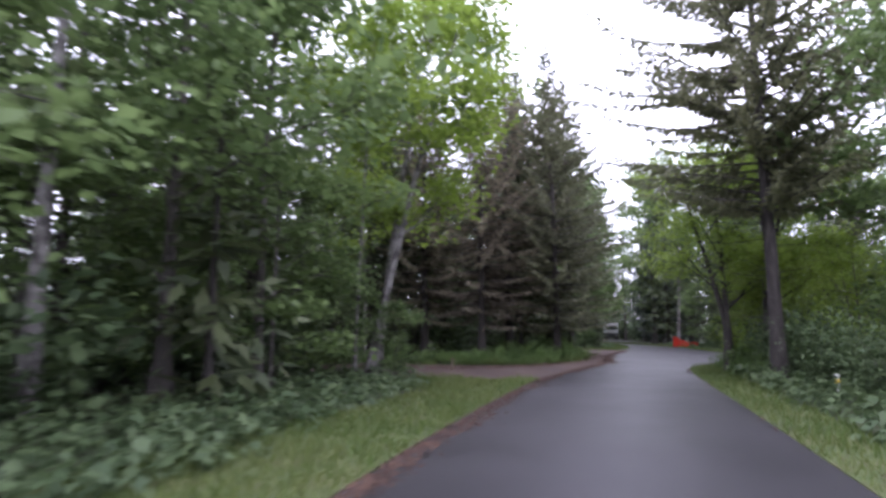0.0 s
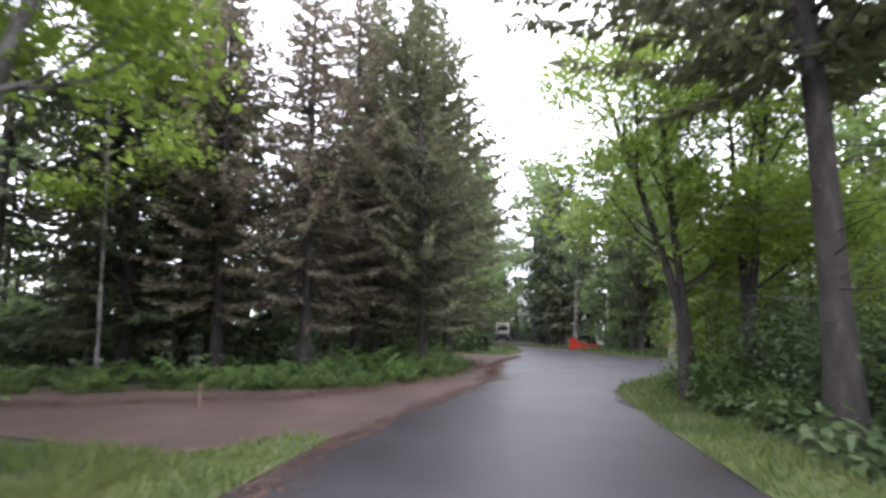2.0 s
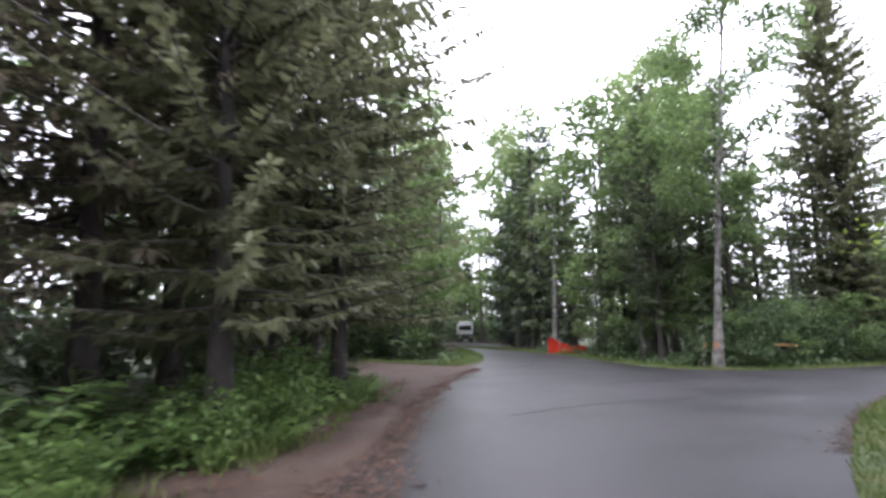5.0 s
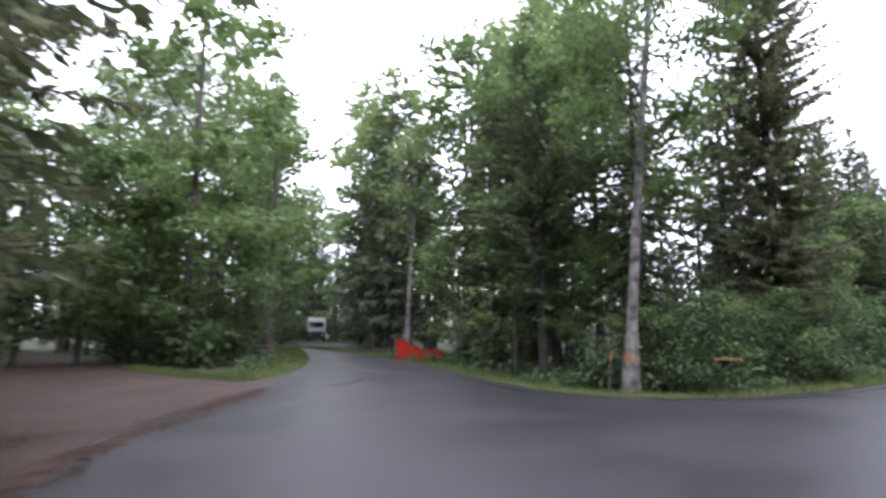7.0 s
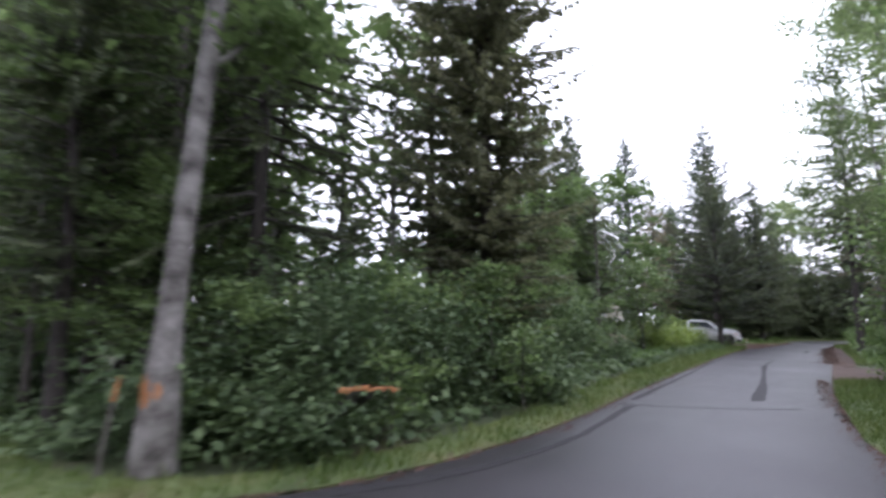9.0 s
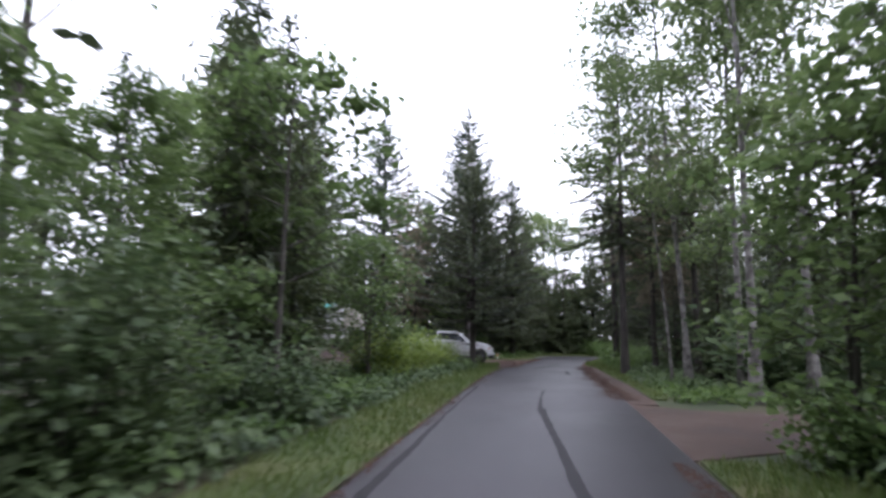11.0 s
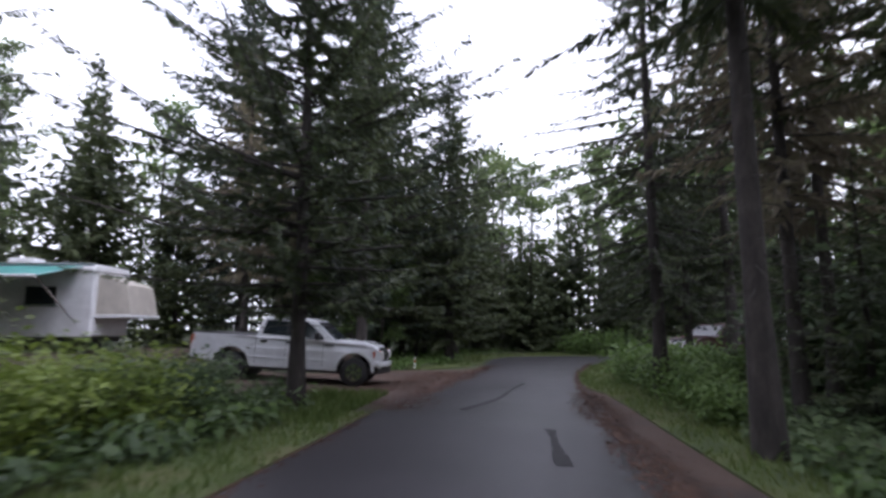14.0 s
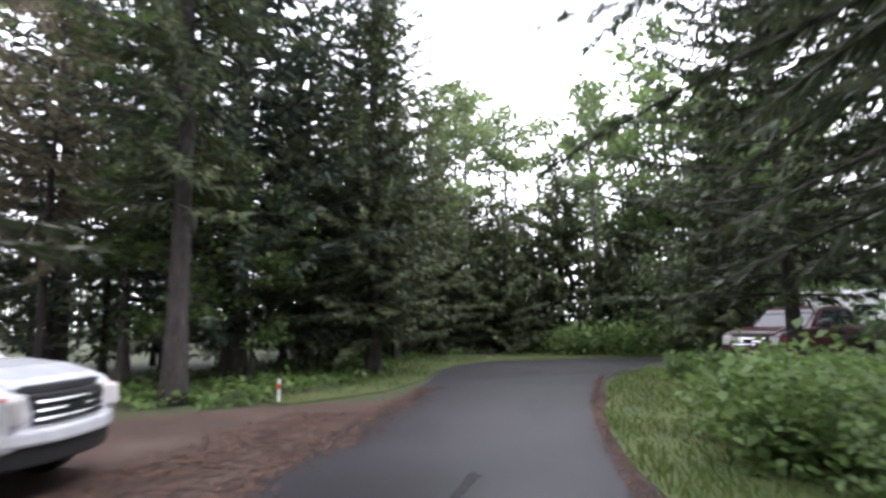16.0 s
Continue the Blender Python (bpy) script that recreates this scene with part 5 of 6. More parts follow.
for x, y, s, r, proto in (
    (53.8, 21.0, 1.0, 30, ASPEN), (95.4, 20.6, 1.2, 0, MAPLE_M), (95.8, 18.2, 1.2, 140, MAPLE_M), (98.6, 20.4, 1.1, 230, ASPEN), (90.6, 18.6, 0.9, 90, MAPLE_M), (83.5, 15.4, 0.9, 180, ASPEN), (97.4, 14.6, 1.1, 20, ASPEN), (99.4, 16.4, 1.0, 100, SPRUCE_M), (84.0, 12.4, 0.9, 40, SPRUCE_M), (82.4, 8.0, 1.0, 130, SPRUCE_M), (86.0, 4.0, 1.0, 220, SPRUCE_M), (79.0, 11.0, 1.0, 310, SPRUCE_M), (101.5, 20.0, 1.0, 70, SPRUCE_M), (80.0, 15.0, 0.9, 200, MAPLE_M), (96.2, 30.0, 1.3, 40, SPRUCE_LOW),
):
    plant(proto, x, y, s, r, group="trees south of the second road")
for x, y, s, r, proto in (
    (95.0, 36.6, 1.6, 200, SPRUCE_LOW), (98.5, 38.0, 1.0, 290, SPRUCE_M), (95.4, 33.8, 1.1, 15, SPRUCE_SOLID), (94.2, 35.4, 0.9, 165, SPRUCE_M), (97.0, 32.0, 0.9, 275, BIRCH_FAR), (99.4, 33.8, 0.95, 75, BIRCH_FAR), (103.0, 33.4, 1.0, 195, SPRUCE_M), (91.0, 35.2, 0.8, 345, SPRUCE_M), (94.2, 38.4, 0.8, 255, SPRUCE_FAR), (97.4, 36.0, 0.62, 335, SPRUCE_FAR), (100.8, 35.8, 0.6, 45, SPRUCE_FAR),
):
    plant(proto, x, y, s, r, group="trees south of the second road")
for x, y, s, r, proto in (
    (103.5, 36.4, 0.7, 125, SPRUCE_FAR), (91.4, 40.2, 0.9, 285, SPRUCE_FAR), (89.2, 37.0, 0.62, 65, SPRUCE_FAR), (107.5, 36.2, 0.8, 100, SPRUCE_FAR), (97.4, 22.6, 1.15, 330, SPRUCE_LOW), (99.5, 31.2, 1.2, 10, SPRUCE_LOW), (93.8, 40.2, 1.0, 60, SPRUCE_FAR), (107.0, 22.6, 1.1, 110, BIRCH_FAR), (100.5, 21.5, 0.9, 0, SPRUCE_FAR),
):
    plant(proto, x, y, s, r, group="trees south of the second road")
for x, y, s, r, proto in ((103.6, 29.2, 0.95, 0, BIRCH_FAR), (99.4, 24.4, 0.95, 90, BIRCH_FAR), (106.5, 20.6, 1.0, 180, BIRCH_FAR), (105.4, 24.2, 0.85, 270, BIRCH_FAR), (99.3, 28.4, 0.86, 45, SPRUCE_SOLID), (104.8, 32.4, 1.0, 135, BIRCH_FAR), (97.0, 24.4, 0.7, 225, SPRUCE_SOLID), (96.6, 30.6, 0.9, 305, SPRUCE_SOLID), (100.2, 31.6, 1.0, 20, SPRUCE_SOLID), (98.0, 26.8, 1.15, 120, SPRUCE_SOLID), (99.8, 22.4, 0.95, 260, SPRUCE_SOLID), (89.6, 21.8, 1.2, 80, SPRUCE_SOLID), (103.0, 5.4, 1.6, 10, SPRUCE_SOLID), (100.6, 2.4, 1.5, 100, SPRUCE_SOLID), (106.0, 10.8, 1.6, 190, SPRUCE_SOLID), (104.6, 8.0, 1.3, 280, SPRUCE_SOLID), (102.4, 14.2, 1.4, 330, SPRUCE_SOLID), (102.6, 30.2, 0.9, 60, BIRCH_FAR), (110.0, 26.0, 1.05, 150, BIRCH_FAR)):
    plant(proto, x, y, s, r, group="trees behind the end of the road")
for x, y, s, r in ((69.2, 28.9, 0.7, 0), (71.6, 27.8, 0.75, 90), (73.8, 27.6, 0.7, 180), (75.6, 26.8, 0.75, 270), (72.6, 26.4, 0.8, 45), (42.6, 31.0, 0.7, 130), (72.6, 28.8, 0.8, 15), (74.0, 28.6, 0.75, 160), (67.0, 29.2, 0.6, 220), (70.4, 28.9, 0.55, 310), (65.0, 29.6, 0.5, 70), (79.2, 26.6, 0.6, 130), (82.6, 26.2, 0.45, 320)):
    plant(SHRUB_G, x, y, s, r, group="shrubs south of the second road")
for x, y, s, r in ((93.8, 24.4, 1.1, 0), (94.4, 21.8, 1.2, 90), (94.6, 19.6, 1.2, 30), (94.0, 27.0, 1.0, 170)):
    plant(SHRUB_G, x, y, s, r, group="shrubs by the end of the road")
for x, y, s, r in ((55.0, 25.6, 0.6, 0), (57.2, 26.2, 0.6, 60), (59.6, 24.4, 0.8, 120), (62.0, 24.6, 0.8, 180), (64.6, 25.4, 0.8, 240), (66.6, 24.0, 0.9, 300), (70.0, 24.6, 0.9, 30), (72.0, 22.4, 1.0, 90), (54.0, 23.4, 0.8, 150), (57.0, 22.0, 0.9, 210), (61.0, 21.0, 1.0, 270), (65.0, 20.6, 1.0, 330), (76.5, 21.0, 1.0, 45), (79.0, 18.0, 1.0, 105), (95.2, 20.2, 0.8, 15), (95.8, 16.6, 0.9, 75), (82.6, 16.6, 1.0, 195), (80.4, 13.2, 1.0, 255), (83.6, 19.4, 0.7, 55)):
    plant(SHRUB_FAR, x, y, s, r, group="bushes south of the second road")

# ---- the forest behind ----
rng_f = np.random.default_rng(77)
placed = [(o.matrix_world.translation.x, o.matrix_world.translation.y) for o in scene.objects if o.parent is None and o.get("category") in ("tree",)]
KEEP_OPEN = [np.array([(64, 36), (90, 33), (92, 49), (64, 50)], float), np.array([(76, 29), (90, 29), (90, 20), (76, 20)], float)]


def spread_out(count, apart, least, most, others):
    """Random places in the woods, clear of the roads and of one another."""
    tries = rng_f.random((9000, 2)) * np.array([140, 140]) + np.array([-20, 6])
    room = np.concatenate([gap_to(c, OPEN + KEEP_OPEN) for c in np.array_split(tries, 30)])
    found = []
    for (x, y), d in zip(tries, room):
        if least < d < most and len(found) < count and all((x - a) ** 2 + (y - b) ** 2 > apart**2 for a, b in others):
            others.append((x, y))
            found.append((x, y))
    return found


for x, y in spread_out(66, 3.8, 3.6, 24, placed):
    kind = rng_f.random()
    proto = SPRUCE_FAR if kind < 0.50 else FIR_FAR if kind < 0.66 else BIRCH_FAR if kind < 0.84 else ASPEN
    plant(proto, x, y, 0.66 + 0.32 * rng_f.random(), rng_f.random() * 360, 0.9 + 0.25 * rng_f.random(), group="forest behind the roads")
low = []
for x, y in spread_out(85, 3.1, 3.2, 26, low):
    proto = SHRUB_FAR if rng_f.random() < 0.55 else SPRUCE_YOUNG
    plant(proto, x, y, 0.65 + 0.5 * rng_f.random(), rng_f.random() * 360, 0.8 + 0.4 * rng_f.random(), group="understorey of the forest")


def far_woods():
    """The woods that close the view all round, too many to count, younger beyond the end of the road."""
    rng = np.random.default_rng(123)
    tries = rng.random((5200, 2)) * np.array([290, 280]) + np.array([-95, -85])
    room = np.concatenate([gap_to(c, OPEN + KEEP_OPEN) for c in np.array_split(tries, 20)])
    wood, needle, leafage = Acc(), Acc(), Acc()
    kept = []
    for (x, y), d in zip(tries, room):
        if d < 13 or any((x - a) ** 2 + (y - b) ** 2 < 12 for a, b in kept):
            continue
        kept.append((x, y))
        h = (10 + 7 * rng.random()) * (0.72 if x > 100 and 6 < y < 36 else 1.0)
        wood.tube(np.array([(x, y, -0.1), (x, y, h * 0.5), (x, y, h * 0.9)]), np.array([0.17, 0.11, 0.03]), 4)
        if rng.random() < 0.62:
            n = 115
            z = h * (0.04 + 0.96 * rng.random(n) ** 1.3)
            r = np.minimum(2.7, 0.36 * (h - z)) * (0.35 + 0.65 * rng.random(n))
            a = rng.random(n) * 2 * np.pi
            needle.quads(leaf_quads(rng, np.c_[x + r * np.cos(a), y + r * np.sin(a), z], 1.15, 0.45))
        else:
            n = 140
            z = h * (0.12 + 0.88 * rng.random(n))
            r = 2.9 * np.sin(np.pi * (0.12 + 0.8 * z / h)) * rng.random(n) ** 0.5
            a = rng.random(n) * 2 * np.pi
            leafage.quads(leaf_quads(rng, np.c_[x + r * np.cos(a), y + r * np.sin(a), z], 0.75))
        if len(kept) >= 640:
            break
    top = root("far_woods")
    child("trunks", wood.mesh("trunks", BARK_SPRUCE), top)
    child("conifer_crowns", needle.mesh("conifer_crowns", NEEDLES), top)
    child("leafy_crowns", leafage.mesh("leafy_crowns", LEAF_BIRCH), top)
    tagged(top, "distant mixed woods of spruce and birch", "woods", kind="stuff")


far_woods()


# ---- vehicles ----
def wheel_of(parent, x, y, r, rim_material=CHROME):
    sgn = 1 if y > 0 else -1
    bm = drum(r, 0.26, (x, y, r), 28)
    rim_edges = [e for e in bm.edges if len({round(v.co.y, 3) for v in e.verts}) == 1]
    bmesh.ops.bevel(bm, geom=rim_edges, offset=0.035, segments=2, affect="EDGES", profile=0.5)
    wheel = part("wheel", bm, RUBBER, parent, "black tyre on a bright rim", True)
    bm = drum(r * 0.60, 0.05, (x, y + sgn * 0.115, r), 24)
    drum(r * 0.16, 0.08, (x, y + sgn * 0.12, r), 12, bm)
    part("rim", bm, rim_material, wheel, "bright alloy rim")
    # Black bars on the closed rim imitate the shaded openings between spokes.
    bm = bmesh.new()
    for k in range(6):
        a = k * math.pi / 3
        box(0.05, 0.02, r * 0.42, (x + math.cos(a) * r * 0.36, y + sgn * 0.146, r + math.sin(a) * r * 0.36), 0.0, (0, 90 - math.degrees(a), 0), bm)
    part("spoke", bm, BLACK_PLASTIC, wheel, "black bars standing in for the shaded gaps between spokes")
    return wheel


def arch(cx, r, z, n=7):
    return [(cx + r * math.cos(a), z + r * math.sin(a)) for a in (math.pi * k / (n - 1) for k in range(n))]


def bowed(x_front, x_back, bow, half, z0, z1, bevel=0.03):
    """A bar across the nose that bows forward in the middle, like a bumper."""
    ys = [half * (k / 6 - 1) for k in range(13)]
    edge = [(x_front - bow * abs(y / half) ** 2.4, y) for y in ys] + [(x_back, y) for y in ys[::-1]]
    bm = bmesh.new()
    low = [bm.verts.new((x, y, z0)) for x, y in edge]
    high = [bm.verts.new((x - 0.02, y, z1)) for x, y in edge]
    bm.faces.new(low[::-1])
    bm.faces.new(high)
    for k in range(len(edge)):
        n = (k + 1) % len(edge)
        bm.faces.new((low[k], low[n], high[n], high[k]))
    bmesh.ops.recalc_face_normals(bm, faces=bm.faces[:])
    rim = [e for e in bm.edges if abs(e.verts[0].co.z - e.verts[1].co.z) < 0.01]
    bmesh.ops.bevel(bm, geom=rim, offset=bevel, segments=2, affect="EDGES", profile=0.5)
    return bm


def pickup(name, paint, m, label):
    """A full-size pickup that points along +x, with its wheels on the ground."""
    car = root(name, m)
    fx, rx, r = 2.02, -1.68, 0.42
    side = [(-2.92, 0.62), (-2.95, 0.98), (-2.90, 1.33), (-0.98, 1.35), (-0.95, 1.32), (1.20, 1.32), (1.40, 1.30), (2.30, 1.24), (2.62, 1.17), (2.76, 1.06), (2.82, 0.90), (2.82, 0.60), (2.66, 0.50), (fx + 0.54, 0.46)]
    side += arch(fx, 0.53, 0.46, 11)[1:-1] + [(fx - 0.54, 0.42), (rx + 0.56, 0.42)] + arch(rx, 0.53, 0.46, 11)[1:-1] + [(rx - 0.54, 0.50)]
    part("body", slab(side, -0.98, 0.98, 0.035, lambda x, z: 1.0 - 0.17 * max(0, x - 2.30) - 0.06 * max(0, z - 1.05)), paint, car)
    part("bed_liner", box(1.82, 1.62, 0.03, (-1.93, 0, 1.352), 0.01), BLACK_PLASTIC, car, "dark open cargo bed")
    cab = [(-0.96, 1.27), (-0.90, 1.78), (-0.84, 1.87), (-0.70, 1.925), (-0.1, 1.955), (0.45, 1.935), (0.70, 1.89), (0.80, 1.83), (1.44, 1.27)]
    part("cab", slab(cab, -0.92, 0.92, 0.05, lambda x, z: 1.0 - 0.26 * max(0, z - 1.27)), paint, car)
    for sg in (-1, 1):
        y = sg * 0.868
        for pane in ([(-0.82, 1.40), (-0.77, 1.76), (-0.68, 1.81), (-0.10, 1.83), (-0.10, 1.38)], [(-0.04, 1.38), (-0.04, 1.83), (0.46, 1.81), (0.60, 1.76), (1.05, 1.38), (1.05, 1.31), (0.72, 1.30), (0.52, 1.36)]):
            bm = slab(pane, y - 0.012, y + 0.012)
            for v in bm.verts:
                v.co.y -= sg * 0.22 * (v.co.z - 1.5)
            part("side_window", bm, GLASS, car, "dark tinted side window")
        for x0, x1 in ((-0.74, -0.12), (-0.02, 0.54)):
            bm = slab([(x0, 1.79), (x0, 1.83), (x1, 1.83), (x1, 1.79)], sg * 0.80, sg * 0.83)
            part("rain_visor", bm, BLACK_PLASTIC, car, "dark window rain visor")
        bm = slab([(-0.105, 1.36), (-0.105, 1.83), (-0.035, 1.83), (-0.035, 1.36)], y - 0.010, y + 0.010)
        for v in bm.verts:
            v.co.y -= sg * 0.22 * (v.co.z - 1.5)
        part("door_pillar", bm, BLACK_PLASTIC, car, "black door pillar")
        flare = arch(fx, 0.60, 0.46, 13) + arch(fx, 0.525, 0.46, 13)[::-1]
        part("fender_flare", slab(flare, sg * 0.972, sg * 1.005, 0.008, lambda x, z: 1.0 - 0.10 * max(0, x - 2.30)), paint, car)
        flare = arch(rx, 0.60, 0.46, 13) + arch(rx, 0.525, 0.46, 13)[::-1]
        part("fender_flare", slab(flare, sg * 0.972, sg * 1.005, 0.008), paint, car)
        part("bed_rail", box(1.92, 0.09, 0.035, (-1.94, sg * 0.91, 1.36), 0.012), BLACK_PLASTIC, car, "dark bed rail cap")
        part("door_handle", box(0.22, 0.035, 0.07, (0.04, sg * 0.985, 1.19), 0.015), BLACK_PLASTIC, car, "black door handle")
        part("door_handle", box(0.20, 0.035, 0.07, (-0.74, sg * 0.985, 1.19), 0.015), BLACK_PLASTIC, car, "black door handle")
        part("door_seam", box(0.010, 0.012, 0.80, (-0.07, sg * 0.978, 0.90)), BLACK_PLASTIC, car, "narrow dark door seam")
        part("door_seam", box(0.010, 0.012, 0.80, (1.06, sg * 0.978, 0.90)), BLACK_PLASTIC, car, "narrow dark door seam")
        part("door_seam", box(0.012, 0.012, 0.80, (-0.97, sg * 0.978, 0.92)), BLACK_PLASTIC, car, "narrow dark seam between cab and bed")
        part("side_moulding", box(2.4, 0.022, 0.05, (0.0, sg * 0.985, 0.72), 0.01), paint, car, "painted side moulding")
        part("fender_vent", box(0.28, 0.02, 0.055, (1.24, sg * 0.980, 1.17), 0.008), BLACK_PLASTIC, car, "dark vent strip on the fender")
        part("mirror", box(0.14, 0.26, 0.24, (0.90, sg * 1.08, 1.42), 0.05), BLACK_PLASTIC, car, "black door mirror")
        part("headlight", box(0.16, 0.30, 0.27, (2.755, sg * 0.735, 0.945), 0.04, (0, -10, sg * -20)), LAMP_CLEAR, car, "clear headlight with amber corner")
        part("corner_lamp", box(0.25, 0.06, 0.25, (2.655, sg * 0.885, 0.96), 0.025, (0, -6, sg * -12)), LAMP_RED, car, "amber red corner lamp")
        part("tail_lamp", box(0.10, 0.14, 0.40, (-2.90, sg * 0.90, 1.08), 0.02), LAMP_RED, car, "red tail lamp")
        part("rocker_panel", box(2.5, 0.05, 0.08, (0.0, sg * 0.955, 0.40), 0.015), BLACK_PLASTIC, car, "black side step")
        part("wiper", box(0.03, 0.62, 0.02, (1.37, sg * 0.34, 1.335), 0.006, (0, 0, sg * 4)), BLACK_PLASTIC, car, "black wiper blade")
        wheel_of(car, fx, sg * 0.86, r)
        wheel_of(car, rx, sg * 0.86, r)
    ws = slab([(0.83, 1.82), (1.38, 1.325), (1.40, 1.34), (0.85, 1.835)], -0.76, 0.76)
    part("windshield", ws, GLASS, car, "dark sloping windshield")
    part("hood", slab([(1.36, 1.28), (1.44, 1.335), (1.80, 1.345), (2.25, 1.31), (2.60, 1.225), (2.70, 1.16), (2.66, 1.10), (1.36, 1.22)], -0.74, 0.74, 0.03), paint, car)
    part("hood_deflector", bowed(2.80, 2.70, 0.10, 0.66, 1.09, 1.17, 0.012), BLACK_PLASTIC, car, "dark deflector along the hood edge")
    grille = part("grille", bowed(2.87, 2.70, 0.04, 0.58, 0.79, 1.09, 0.02), BLACK_PLASTIC, car, "black grille")
    for k in range(3):
        part("grille_bar", bowed(2.895, 2.85, 0.04, 0.54, 0.835 + 0.085 * k, 0.865 + 0.085 * k, 0.008), CHROME, grille, "chrome grille bar")
    part("badge", box(0.02, 0.20, 0.09, (2.90, 0, 0.945), 0.02), GLASS, grille, "dark oval badge")
    part("front_bumper", bowed(3.02, 2.62, 0.26, 0.99, 0.62, 0.775, 0.035), paint, car, "painted front bumper")
    part("lower_bumper", bowed(2.99, 2.60, 0.26, 0.95, 0.42, 0.625, 0.03), BLACK_PLASTIC, car, "black lower bumper with fog lamps")
    part("rear_bumper", box(0.18, 1.90, 0.18, (-2.98, 0, 0.60), 0.04), CHROME, car, "chrome rear bumper")
    part("chassis", box(4.9, 1.30, 0.22, (0, 0, 0.44), 0.04), BLACK_PLASTIC, car, "dark underside")
    return tagged(car, label, "pickup truck")


def heading(x, y, dx, dy, back=0.0):
    """A pose at ground level that points along (dx, dy), set back from (x, y)."""
    a = math.atan2(dy, dx)
    return pose(x - back * math.cos(a), y - back * math.sin(a), TRACK, 0, 0, math.degrees(a))


pad = tagged(new("parking_ramp", bpy.data.meshes.new("parking_ramp")), "gently sloping gravel ramp under the parked truck", "driveway", kind="structure")
bm = bmesh.new()
PAD = [(36.6, 0.022), (37.4, 0.03), (41.8, 0.26), (44.0, 0.30), (45.6, 0.022)]
rows = [[bm.verts.new((x, y, z * k)) for x, k in ((69.4, 0.05), (70.5, 1.0), (74.0, 1.0), (75.1, 0.05))] for y, z in PAD]
for low_row, high_row in zip(rows, rows[1:]):
    for k in range(3):
        bm.faces.new((low_row[k], low_row[k + 1], high_row[k + 1], high_row[k]))
bm.to_mesh(pad.data)
bm.free()
pad.data.materials.append(GRAVEL)
pickup("pickup_truck", WHITE_PAINT, pose(72.0, 39.3, 0.115, 0, 0, -88.0) @ Matrix.Scale(0.96, 4) @ Matrix.Rotation(math.radians(3.0), 4, "Y"), "clean white pickup with tinted windows on gravel pad")
TRACK = 0.06
pickup("pickup_truck", RED_PAINT, heading(83.1, 24.2, -0.45, 0.893, 2.9), "dark red pickup parked behind tall undergrowth")


